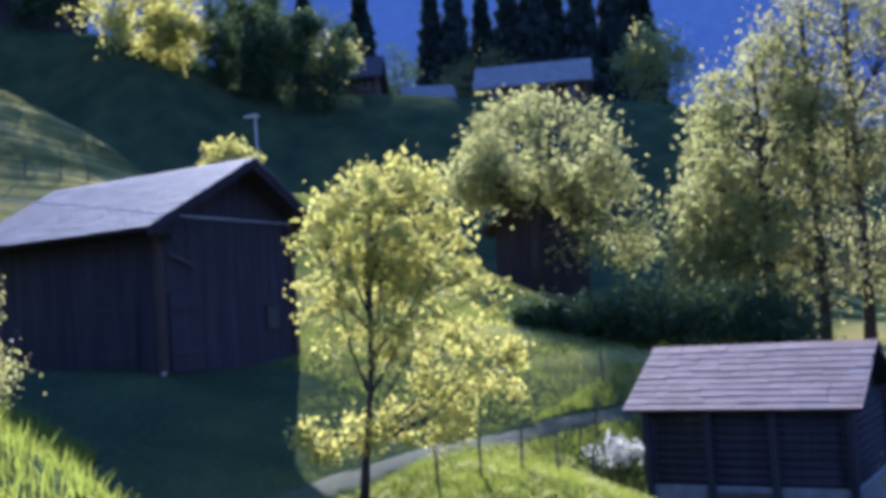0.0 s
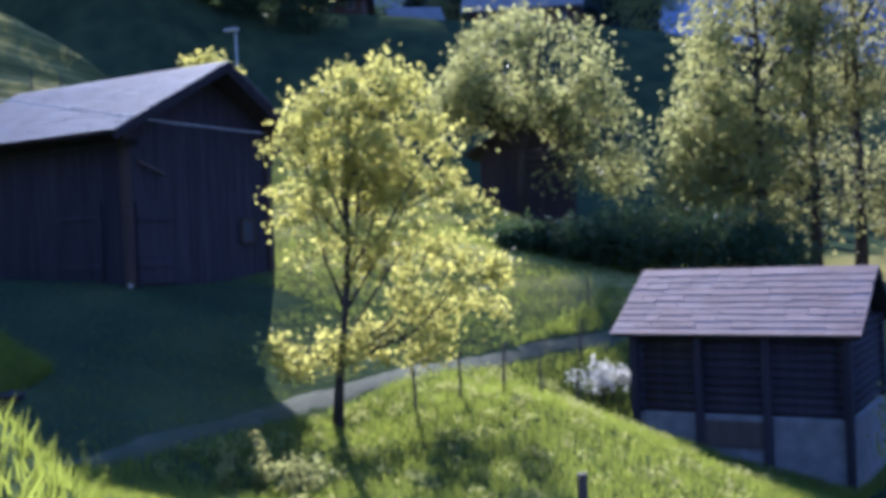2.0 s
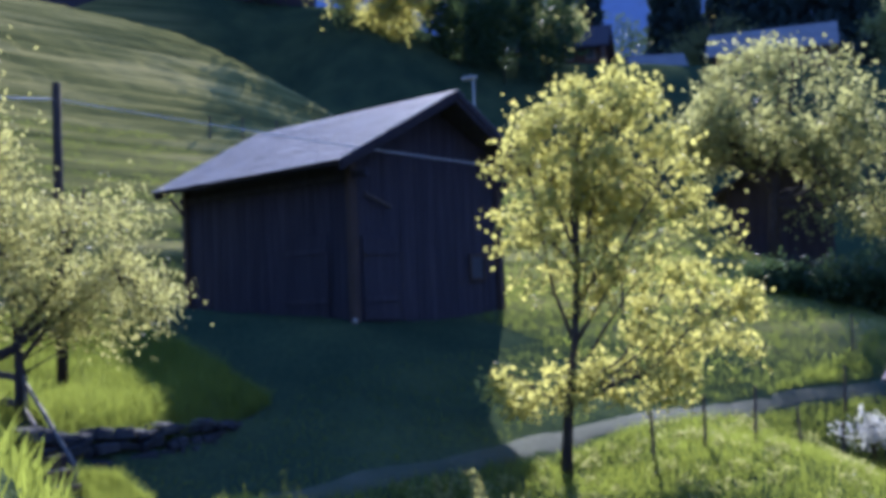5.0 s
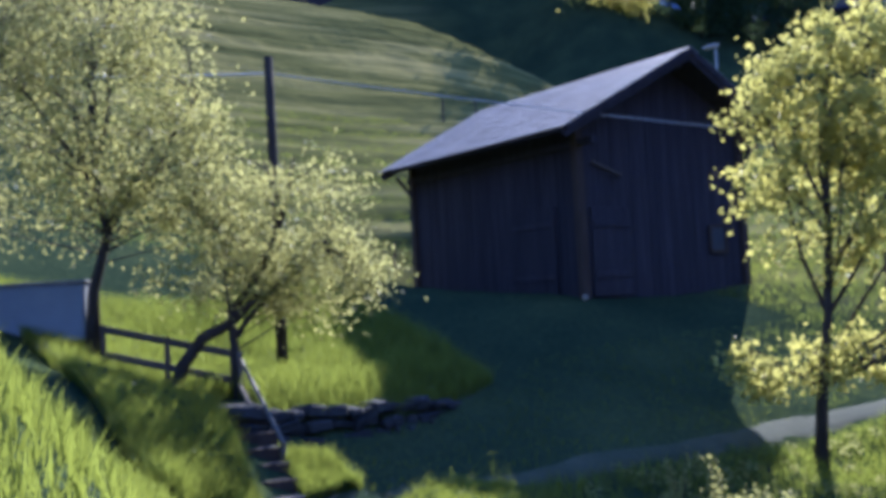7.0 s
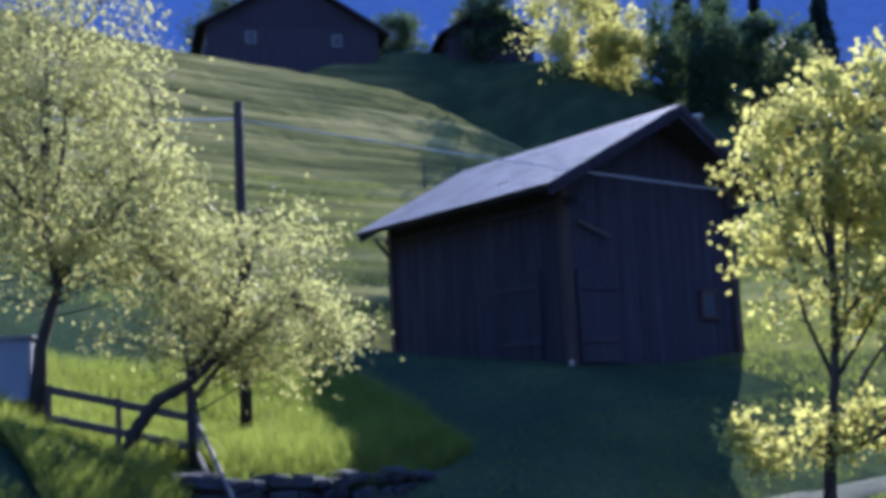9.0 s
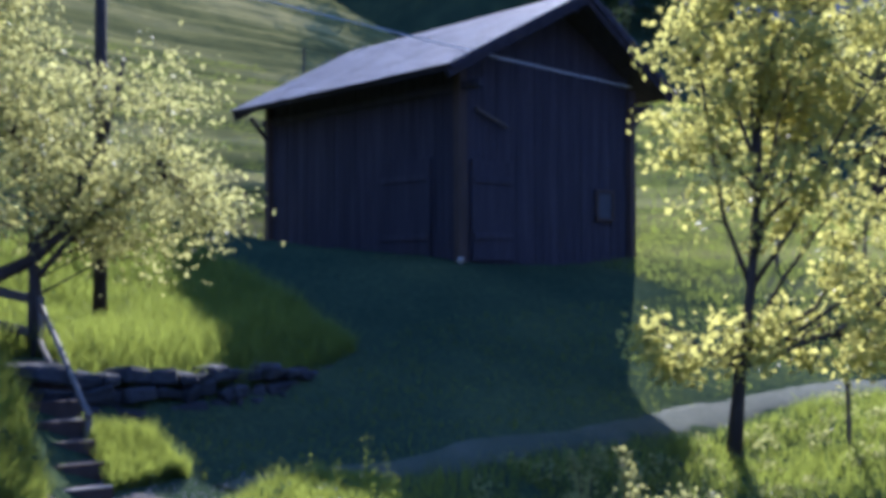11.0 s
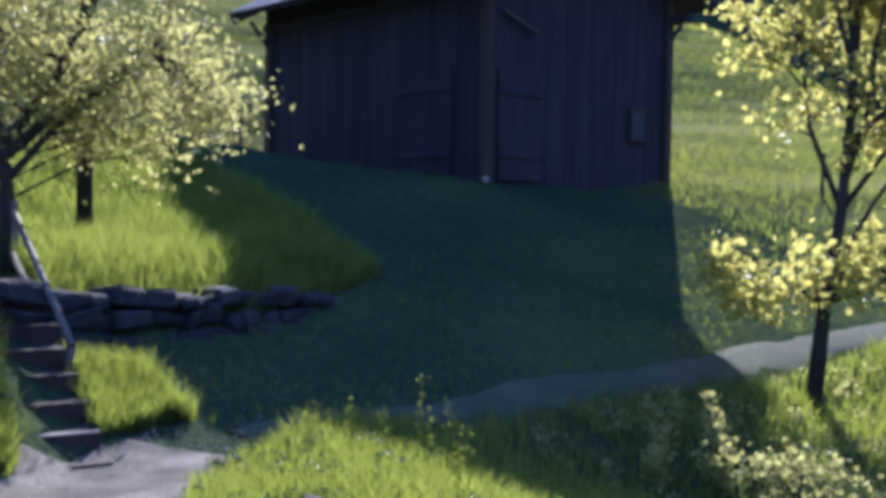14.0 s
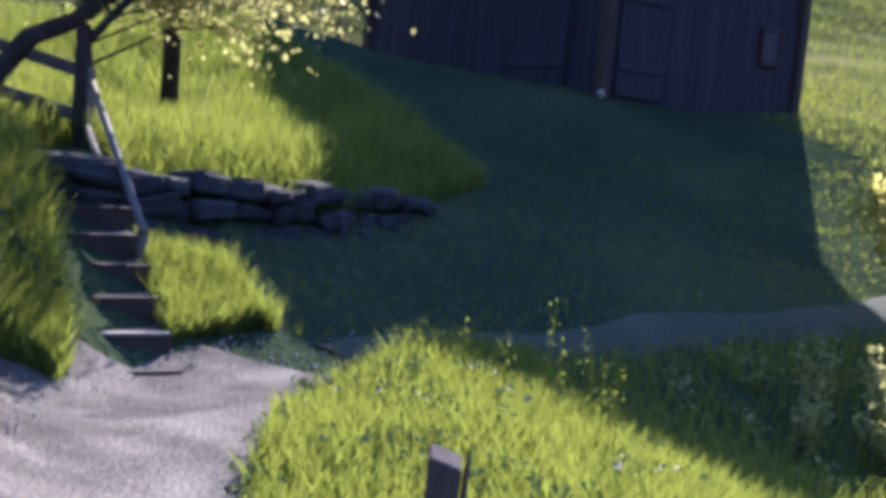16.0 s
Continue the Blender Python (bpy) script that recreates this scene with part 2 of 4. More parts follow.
# ---- the lie of the land ----
TRAIL_LAND = [(26, -26, 0.9), (22.3, -21.3, -0.23), (20.4, -18.0, -1.25), (18, -15.9, -1.78), (15.8, -15.05, -1.97), (13.5, -13.9, -2.4), (10.5, -12.5, -2.45), (9.2, -12.4, -2.45), (8.2, -11.9, -2.5), (8, -11, -2.55), (7.1, -11.2, -2.58), (7.7, -12.0, -2.5),
              (7.0, -8.8, -2.45), (7.0, -6, -2.45), (7.0, -3, -2.45), (6.8, 0, -2.40), (7.2, 4, -2.35), (8.0, 8, -2.3), (9, 12, -2.2)]
BARN_LAND = [(0, 0, 0.02), (-7.3, 0, 0.15), (0.2, 5.7, 0.15), (-7, 6.4, 1.3), (3.3, -1, -1.2), (3.2, 3, -1.0), (3.6, -4.5, -1.5), (3.3, -7.5, -1.25), (3.6, -9.6, -1.25), (1.4, -8.6, -1.07),
             (2.6, -11.2, -1.2), (1.2, -12.6, -0.3), (-3, -9, 0.3), (-4.3, -4.1, 0.9), (5.6, -9.2, -2.3), (4.9, -7.6, -2.1), (4.4, -6.0, -1.9), (0, -16, 1.0)]
RIGHT_LAND = [(8.2, -2.0, -2.95), (10.8, 1, -2.6), (11.2, -5.3, -3.2), (8.8, -6.5, -3.15), (9.0, -9.5, -2.52), (10.4, -10.4, -2.52), (10.2, -8.3, -2.95), (11.6, -9.6, -2.75), (14.75, -1.3, -3.6), (20, -5, -4.8), (23, 6, -6), (17, -10, -2.6), (27, -15, -2.4), (14, 6.3, -4.9), (10.4, 6.6, -4.0),
              (14, 11, -4.6), (5.8, 11, -0.9), (8.5, 13, -1.6), (3.6, 15.4, 0.2), (0, 20, 0.7), (-4.8, 31.9, 1.7), (-8.1, 38.8, 1.9), (10, 25.5, -1.2), (14, 28, -1.4)]
BANK_LAND = [(17.9, -18.1, 0.9), (18.35, -17.75, 0.5), (17.85, -17.3, 0.2), (18.2, -17.1, -0.15), (19.0, -19.4, 1.1), (15.6, -16.3, -0.2), (15.7, -15.95, -0.55), (14.2, -15.6, -0.55), (11.2, -14.9, -1.1), (20.6, -22.2, 1.2), (12, -19, 0.9), (6.6, -12.3, -1.75), (7.5, -12.9, -1.9), (8.6, -13.5, -1.6), (5.6, -12.6, -1.1), (9.6, -13.8, -1.6), (16, -24, 2.2), (4, -17, 0.6)]
HILL_LAND = [(-11.3, -0.4, 2.6), (-10, 5, 2.4), (-27.5, 6.7, 10.8), (-24, 14.6, 9.0), (-40, 11, 17.6), (-49, 26.2, 20.6), (-51.6, 14.6, 22.2), (-54, -4, 25), (-45.9, 38.7, 16.0), (-46, 42, 13.9), (-14, 14, 4.8), (-30, 30, 8.5), (-12, 24, 7.2), (-8.5, 17, 4.7), (-62, 40, 15), (-66, 22, 18), (-70, 0, 24)]
FAR_LAND = [(-48.8, 62.9, 23.2), (-38.3, 69.5, 21.6), (-31.7, 73.7, 20.6), (-14.3, 73, 15.6), (-75.1, 35.7, 32.0), (-70.2, 43.9, 31.6), (-64.6, 51.8, 30.8), (-82, 42, 32.4), (-74, 56, 31.6), (-90, 34, 32.5), (-60, 95, 25), (-38, 105, 23), (0, 100, 17), (-100, 60, 33), (-22, 58, 6.5), (-38, 50, 9.5), (-54.5, 49.2, 26.0), (-62, 30, 16), (-10, 62, 4.5),
            (20, 45, -1), (45, 40, -6), (45, 0, -13), (32, -34, 0), (10, -44, 6), (-20, -44, 18), (-70, -40, 26), (70, -60, -6), (80, 60, -16), (60, 110, 4)]
LAND = np.array(TRAIL_LAND + BARN_LAND + RIGHT_LAND + BANK_LAND + HILL_LAND + FAR_LAND, float)


def spline_kernel(d2):
    return np.where(d2 > 1e-9, 0.5 * d2 * np.log(np.maximum(d2, 1e-9)), 0.0)


def solve_land():
    n = len(LAND)
    d2 = ((LAND[:, None, :2] - LAND[None, :, :2]) ** 2).sum(-1)
    a = np.zeros((n + 3, n + 3))
    a[:n, :n] = spline_kernel(d2) + np.eye(n) * 0.06
    a[:n, n] = a[n, :n] = 1
    a[:n, n + 1:] = LAND[:, :2]
    a[n + 1:, :n] = LAND[:, :2].T
    return np.linalg.solve(a, np.concatenate([LAND[:, 2], np.zeros(3)]))


LAND_W = solve_land()


def land(x, y):
    """Height of the ground."""
    x, y = np.atleast_1d(np.asarray(x, float)), np.atleast_1d(np.asarray(y, float))
    r = np.hypot(x + 10, y - 25)
    k = np.minimum(1.0, 115 / np.maximum(r, 1e-6))
    xc, yc = -10 + (x + 10) * k, 25 + (y - 25) * k
    z = np.empty(x.shape)
    for s in range(0, len(x), 20000):
        q = slice(s, s + 20000)
        d2 = (xc[q, None] - LAND[None, :, 0]) ** 2 + (yc[q, None] - LAND[None, :, 1]) ** 2
        z[q] = spline_kernel(d2) @ LAND_W[:-3] + LAND_W[-3] + LAND_W[-2] * xc[q] + LAND_W[-1] * yc[q]
    return z


def height(x, y):
    return float(land([x], [y])[0])


def ground_axis(coarse0, fine0, fine1, coarse1, far):
    """Grid lines: close over the walk, wider over the slopes about it, then ever wider to the horizon."""
    a = list(np.arange(coarse0, fine0, 0.6)) + list(np.arange(fine0, fine1, 0.35)) + list(np.arange(fine1, coarse1, 0.6))
    lo, hi, step = [], [], 0.6
    while step < far * 0.13:
        step *= 1.13
        lo.append((lo[-1] if lo else a[0]) - step)
        hi.append((hi[-1] if hi else a[-1]) + step)
    return np.array(lo[::-1] + a + hi)


gx, gy = ground_axis(-62, -12, 24, 30, 900), ground_axis(-26, -24, 16, 46, 900)
GX, GY = np.meshgrid(gx, gy, indexing="ij")
GZ = land(GX.ravel(), GY.ravel()).reshape(GX.shape)
rough_rng = np.random.RandomState(3)
RR = np.hypot(GX + 10, GY - 25)
GZ = GZ + rough_rng.normal(0, 0.02, GX.shape) * (RR < 60)
# grazing terraces on the pasture
GZ = GZ + (0.10 * np.sin(GZ * 6.0 + 2.2 * np.sin(GX * 0.2) + 1.5 * np.sin(GY * 0.33)) + 0.05 * np.sin(GZ * 13.0 + 2 * np.sin(GY * 0.5))) * ((GX < -10) & (GY < 36) & (GX > -60))
ni_, nj_ = GX.shape
idx = np.arange(ni_ * nj_).reshape(ni_, nj_)
quads = np.stack([idx[:-1, :-1], idx[1:, :-1], idx[1:, 1:], idx[:-1, 1:]], -1).reshape(-1, 4)
ground = mesh_object("ground", np.stack([GX.ravel(), GY.ravel(), GZ.ravel()], 1), quads, M_GRASS, smooth=True)
tagged(ground, "green alpine meadow with uneven grass", "ground", kind="structure")


def ribbon(name, pts, width, lift, mat, label, across=8, step=0.25, wobble=0.12):
    """A path laid on the ground along pts."""
    p = np.array(pts, float)
    seg = np.concatenate([[0], np.cumsum(np.hypot(*np.diff(p, axis=0).T))])
    s = np.arange(0, seg[-1], step)
    cx, cy = np.interp(s, seg, p[:, 0]), np.interp(s, seg, p[:, 1])
    k = np.ones(9) / 9
    cx, cy = (np.convolve(np.pad(v, 4, mode="edge"), k, "valid") for v in (cx, cy))
    tx, ty = np.gradient(cx), np.gradient(cy)
    ln = np.hypot(tx, ty)
    nx, ny = -ty / ln, tx / ln
    r = np.random.RandomState(5)
    we = width / 2 + np.convolve(r.normal(0, wobble, len(s) + 4), np.ones(5) / 5, "valid")[: len(s)]
    wf = width / 2 + np.convolve(r.normal(0, wobble, len(s) + 4), np.ones(5) / 5, "valid")[: len(s)]
    u = np.linspace(-1, 1, across + 1)
    off = np.where(u[None] < 0, u[None] * we[:, None], u[None] * wf[:, None])
    X, Y = cx[:, None] + nx[:, None] * off, cy[:, None] + ny[:, None] * off
    Z = land(X.ravel(), Y.ravel()).reshape(X.shape) + lift * (1 - np.abs(u[None]) ** 4 * 1.5)
    i = np.arange(X.size).reshape(X.shape)
    q = np.stack([i[:-1, :-1], i[1:, :-1], i[1:, 1:], i[:-1, 1:]], -1).reshape(-1, 4)
    ob = mesh_object(name, np.stack([X.ravel(), Y.ravel(), Z.ravel()], 1), q, mat, smooth=True)
    return tagged(ob, label, "path", kind="structure")


TRAIL = [(26, -26), (22.3, -21.3), (20.4, -18.0), (18, -15.9), (15.8, -15.05), (13.5, -13.95), (11.5, -13.15), (10.0, -12.6), (8.7, -11.95), (7.6, -11.15), (7.15, -10.4), (7.0, -9.9)]
LANE = [(7.0, -9.9), (6.95, -8.6), (7.0, -6), (7.0, -3), (6.8, 0), (7.2, 4), (8.0, 8), (9.5, 14)]
ribbon("path_trail", TRAIL, 1.55, 0.08, M_GRAVEL, "pale gravel footpath between grassy banks", wobble=0.08)
ribbon("path_landing", [(11.0, -13.5), (9.6, -13.0), (8.6, -12.5), (7.8, -11.95), (7.2, -11.5), (6.5, -11.15)], 1.25, 0.05, M_GRAVEL, "pale gravel landing before the garden steps", wobble=0.08)
ribbon("path_lane", LANE, 0.68, 0.04, M_LANE, "narrow trodden earth lane below the barn bank")

# ---- the far mountainside ----
ang = np.linspace(-math.pi, math.pi, 120)
mv, mf = [], []
lev = np.linspace(0, 1, 14)
mr = np.random.RandomState(8)
ridge = 620 + 90 * np.sin(ang * 3 + 1) + 50 * np.sin(ang * 7)
for a, rg in zip(ang, ridge):
    for l in lev:
        rad = 1000 + 900 * l + mr.normal(0, 14)
        mv.append((rad * math.cos(a), rad * math.sin(a), -60 + rg * l ** 1.0 * 1.35 + mr.normal(0, 10)))
for i in range(len(ang) - 1):
    for j in range(len(lev) - 1):
        a = i * len(lev) + j
        mf.append((a, a + len(lev), a + len(lev) + 1, a + 1))
tagged(mesh_object("backdrop_mountain", mv, mf, M_MOUNTAIN, smooth=True), "forested mountainside, blue haze painted into its colour and glow", "mountain", kind="structure")


# ---- barn ----
def gable_roof(parent, x0, x1, yr, zr, half, drop, thick, mat, rows=14, label="", prow=0.0, back=1.0):
    """Two slopes of overlapping shingle rows over a solid deck; ridge along x, its near end prow further out than the eaves."""
    eave_x1, full, fall = x1, half, drop
    for side, nm in ((-1, "roof_front"), (1, "roof_back")):
        half, drop = (full, fall) if side < 0 else (full * back, fall * back)
        bm = bmesh.new()
        sl = Vector((0, side * half, -drop))
        nrm = Vector((0, side * drop, half)).normalized()
        a = Vector((x0, yr, zr))
        m_deck = [a, a + Vector((x1 + prow - x0, 0, 0)), a + Vector((x1 - x0, 0, 0)) + sl, a + sl]
        vs = [bm.verts.new(p) for p in m_deck] + [bm.verts.new(p - nrm * thick) for p in m_deck]
        for f in ((0, 1, 2, 3), (7, 6, 5, 4), (0, 4, 5, 1), (1, 5, 6, 2), (2, 6, 7, 3), (3, 7, 4, 0)):
            bm.faces.new([vs[i] for i in f])
        deck = part(nm, bm, M_BARN, parent, "timber roof slope")
        chunks = []
        rr = random.Random(4)
        for k in range(rows):
            x = x0 - 0.03
            x1 = eave_x1 + prow * (1 - (k + 0.6) / rows)
            while x < x1:
                w = min(rr.uniform(0.35, 0.9), x1 + 0.03 - x)
                if w < 0.05:
                    break
                t0, t1 = k / rows, (k + 1.25) / rows + rr.uniform(-0.01, 0.012)
                t1 = min(t1, 1.02)
                p0, p1 = a + sl * t0, a + sl * t1
                lo, hi = 0.006 + rr.uniform(0, 0.004), 0.02 + rr.uniform(0, 0.008)
                q = [Vector((x, p0.y, p0.z)) + nrm * lo, Vector((x + w - 0.012, p0.y, p0.z)) + nrm * lo, Vector((x + w - 0.012, p1.y, p1.z)) + nrm * hi, Vector((x, p1.y, p1.z)) + nrm * hi]
                v = [tuple(p) for p in q] + [tuple(p - nrm * 0.02) for p in q]
                chunks.append((v, [(0, 1, 2, 3), (3, 2, 6, 7), (0, 3, 7, 4), (1, 5, 6, 2)]))
                x += w
        x1 = eave_x1
        cv, cf = join(chunks)
        tagged(mesh_object("shingles", cv, cf, mat, deck, label), kind="stuff")


def board_wall(parent, name, a, b, z0, top, mat, w=0.2, thick=0.04, seed=1):
    """Upright boards from a to b; top(s) gives the height along the wall."""
    a, b = Vector(a), Vector(b)
    ln = (b - a).length
    d = (b - a) / ln
    nrm = Vector((d.y, -d.x, 0))
    rr = random.Random(seed)
    back = []
    for o in (-thick, -thick - 0.05):
        for s in (0, ln / 2, ln):
            p = a + d * s + nrm * o
            back += [(p.x, p.y, z0), (p.x, p.y, top(s) - 0.02)]
    wall_ob = mesh_object(name, back, [(0, 2, 3, 1), (2, 4, 5, 3), (6, 7, 9, 8), (8, 9, 11, 10), (0, 1, 7, 6), (4, 10, 11, 5), (1, 3, 9, 7), (3, 5, 11, 9), (0, 6, 8, 2), (2, 8, 10, 4)], mat, parent)
    s = 0.0
    while s < ln - 0.01:
        ww = min(w * rr.uniform(0.8, 1.25), ln - s)
        e0, e1 = s, s + ww - 0.008
        off = rr.uniform(0, 0.018)
        zt0, zt1 = top(e0), top(e1)
        zb = z0 + rr.uniform(-0.04, 0.04)
        q = []
        for o in (off, off - thick):
            for e, z in ((e0, zb), (e1, zb), (e1, zt1), (e0, zt0)):
                p = a + d * e + nrm * o
                q.append((p.x, p.y, z))
        mesh_object("board", q, [(0, 1, 2, 3), (0, 4, 5, 1), (1, 5, 6, 2), (3, 2, 6, 7), (0, 3, 7, 4), (7, 6, 5, 4)], mat, wall_ob)
        s += ww
    return wall_ob


barn = thing("barn", (0, 0, 0), "dark weathered wooden barn with grey shingle roof, doors shut", "barn")
BL, BW = 7.28, 5.52
wall_top = lambda s: 4.28
gable_top = lambda s: 5.84 - 0.531 * abs(s - 2.92)
far_gable_top = lambda s: gable_top(BW - s)
board_wall(barn, "front_wall", (-BL, 0, 0), (0, 0, 0), -0.25, wall_top, M_BARN, seed=1)
board_wall(barn, "gable_wall", (0, 0, 0), (0, BW, 0), -0.25, gable_top, M_BARN, seed=2)
board_wall(barn, "back_wall", (0, BW, 0), (-BL, BW, 0), -0.25, wall_top, M_BARN, seed=3)
board_wall(barn, "far_gable_wall", (-BL, BW, 0), (-BL, 0, 0), -0.25, far_gable_top, M_BARN, seed=4)
gable_roof(barn, -7.72, 0.74, 2.92, 6.05, 3.86, 2.05, 0.14, M_ROOF, 16, "grey weathered shingles", 0.36, 0.93)
for x, y in ((0.03, -0.03), (-BL - 0.03, -0.03), (0.03, BW + 0.03), (-BL - 0.03, BW + 0.03)):
    bm = bmesh.new()
    box(bm, (x - 0.11, y - 0.11, -0.4), (x + 0.11, y + 0.11, 4.2), 0.015)
    part("corner_post", bm, M_POST, barn)
for x in (0.62, -7.6):
    for s in (-1, 1):
        bm = bmesh.new()
        yc, ln, lead = 2.92, (3.84 if s < 0 else 3.56), (0.36 if x > 0 else 0.0)
        beam(bm, (x + lead, yc, 5.86), (x, yc + s * ln, 5.86 - ln * 0.531), 0.10, 0.20)
        part("verge_rafter", bm, M_BARN, barn)
for y in (-0.02, 2.92, BW + 0.02):
    z = 3.72 if abs(y - 2.92) > 1 else 5.7
    bm = bmesh.new()
    beam(bm, (-7.6, y, z), (0.68, y, z), 0.16, 0.18)
    part("purlin", bm, M_BARN, barn)
for x, sides in ((-BL - 0.02, ((0, -1), (BW, 1))), (0.02, ((BW, 1),))):
    for y, s in sides:
        bm = bmesh.new()
        beam(bm, (x, y + s * 0.03, 3.15), (x, y + s * 0.62, 3.80), 0.09, 0.09)
        part("eave_brace", bm, M_BARN, barn)
# sill course of stones under the walls
for a, b in (((-BL, -0.02), (0, -0.02)), ((0.02, 0), (0.02, BW))):
    rr = random.Random(9)
    n = 14
    for i in range(n):
        bm = bmesh.new()
        t0, t1 = i / n, (i + 0.96) / n
        p0 = (a[0] + (b[0] - a[0]) * t0, a[1] + (b[1] - a[1]) * t0)
        p1 = (a[0] + (b[0] - a[0]) * t1, a[1] + (b[1] - a[1]) * t1)
        wd = 0.16 + rr.uniform(-0.02, 0.03)
        ex = (0, wd) if a[1] == b[1] else (wd, 0)
        box(bm, (min(p0[0], p1[0]) - ex[0], min(p0[1], p1[1]) - ex[1], -0.5), (max(p0[0], p1[0]) + ex[0], max(p0[1], p1[1]) + ex[1], -0.2 + rr.uniform(0.08, 0.16)), 0.03)
        part("sill_stone", bm, M_STONE, barn)


def barn_door(x0, x1, y0, y1, z0, z1, name, label):
    bm = bmesh.new()
    box(bm, (x0, y0, z0), (x1, y1, z1), 0.01)
    ob = part(name, bm, M_BARN, barn, label)
    return ob


front_door = barn_door(-2.6, -0.9, -0.09, -0.035, 0.05, 2.3, "door", "dark plank barn door")
for z in (0.5, 1.8):
    bm = bmesh.new()
    box(bm, (-2.55, -0.125, z), (-0.95, -0.092, z + 0.14), 0.008)
    part("door_ledge", bm, M_BARN, front_door)
gable_door = barn_door(0.035, 0.09, 0.25, 1.5, 0.05, 2.2, "door", "dark plank barn door")
for z in (0.5, 1.7):
    bm = bmesh.new()
    box(bm, (0.092, 0.3, z), (0.125, 1.45, z + 0.13), 0.008)
    part("door_ledge", bm, M_BARN, gable_door)
bm = bmesh.new()
for q in (((0.035, 4.25, 1.0), (0.10, 4.33, 1.75)), ((0.035, 4.82, 1.0), (0.10, 4.90, 1.75)), ((0.035, 4.33, 1.67), (0.10, 4.82, 1.75)), ((0.035, 4.33, 1.0), (0.10, 4.82, 1.08))):
    box(bm, *q, 0.006)
win = part("window", bm, M_POST, barn, "small window in a grey wooden frame")
bm = bmesh.new()
box(bm, (0.04, 4.33, 1.08), (0.06, 4.82, 1.67))
part("pane", bm, M_GLASS, win)
bm = bmesh.new()
beam(bm, (0.10, 0.35, 3.28), (0.14, 1.25, 2.95), 0.07, 0.07)
part("wall_batten", bm, M_BEAM, barn, "greyed slanting batten")
white = thing("corner_stone", (0.16, -0.16, height(0.16, -0.16)), "small pale stone at the barn corner", "stone")
bm = bmesh.new()
bmesh.ops.create_icosphere(bm, subdivisions=2, radius=0.075)
for v in bm.verts:
    v.co *= 1 + 0.25 * noise.noise(v.co * 9)
    v.co.z = v.co.z * 1.1 + 0.07
part("stone", bm, M_PALE_WOOD, white)

# ---- shed down the slope ----
SX0, SX1, SY, SZ = 11.15, 16.95, 7.45, -0.17
shed = thing("shed", (0, 0, 0), "low dark log shed with brown shingle roof on a stone base", "shed")
gable_roof(shed, SX0, SX1, SY, SZ, 2.45, 1.40, 0.12, M_ROOF2, 10, "brown weathered shingles")
zb = -3.5
for nm, a, b, top in (("front_wall", (11.7, 5.5), (16.5, 5.5), None), ("end_wall", (16.5, 5.5), (16.5, 9.4), 1), ("back_wall", (16.5, 9.4), (11.7, 9.4), None), ("far_end_wall", (11.7, 9.4), (11.7, 5.5), 1)):
    A, B = Vector((*a, 0)), Vector((*b, 0))
    d = (B - A).normalized()
    n = Vector((d.y, -d.x, 0))
    mid = (A + B) / 2
    prof = [(A, zb), (B, zb), (B, -1.6), (mid, -0.36 if top else -1.6), (A, -1.6)]
    bm = bmesh.new()
    v1 = [bm.verts.new((p.x, p.y, zz)) for p, zz in prof]
    v2 = [bm.verts.new((p.x - n.x * 0.08, p.y - n.y * 0.08, zz)) for p, zz in prof]
    bm.faces.new(v1), bm.faces.new(v2[::-1])
    for i in range(5):
        bm.faces.new((v1[i], v1[(i + 1) % 5], v2[(i + 1) % 5], v2[i]))
    side = part(nm, bm, M_BARN, shed)
    z = zb
    while z < -1.6:
        cv, cf = tube([A - d * 0.2 + Vector((0, 0, z + 0.11)), B + d * 0.15 + Vector((0, 0, z + 0.11))], [0.13, 0.13], 8)
        mesh_object("log", cv, cf, M_BARN, side, smooth=True)
        z += 0.205
bm = bmesh.new()
box(bm, (11.55, 5.35, -6.2), (16.65, 9.55, zb - 0.02), 0.04)
part("stone_base", bm, M_STONE, shed, "grey stone base")
for x in (11.6, 13.2, 14.8, 16.6):
    bm = bmesh.new()
    box(bm, (x - 0.09, 5.2, -5.6), (x + 0.09, 5.36, -1.5), 0.012)
    part("post", bm, M_BARN, shed)
bm = bmesh.new()
box(bm, (13.25, 5.26, -4.25), (14.75, 5.33, -3.65), 0.01)
part("boarding", bm, M_BEAM, shed, "greyed boarding")

# ---- small dark barn under the far tree ----
hut = thing("hut", (-7.6, 38.6, height(-7.6, 38.6) - 0.3), "small dark wooden hut under a tree", "hut", rz=-66)
bm = bmesh.new()
box(bm, (-2.6, -2.7, 0), (2.6, 2.7, 4.3), 0.03)
part("body", bm, M_BARN, hut)
gable_roof(hut, -3.2, 3.2, 0, 6.2, 3.5, 2.15, 0.12, M_BARN, 8, "dark shingles")
for x in (-2.58, 2.52):
    bm = bmesh.new()
    v = [bm.verts.new((x + o, y, z)) for o in (0, 0.06) for y, z in ((-2.7, 4.28), (2.7, 4.28), (0, 6.0))]
    bm.faces.new(v[:3]), bm.faces.new(v[3:][::-1])
    for i in range(3):
        bm.faces.new((v[i], v[(i + 1) % 3], v[3 + (i + 1) % 3], v[3 + i]))
    part("gable", bm, M_BARN, hut)


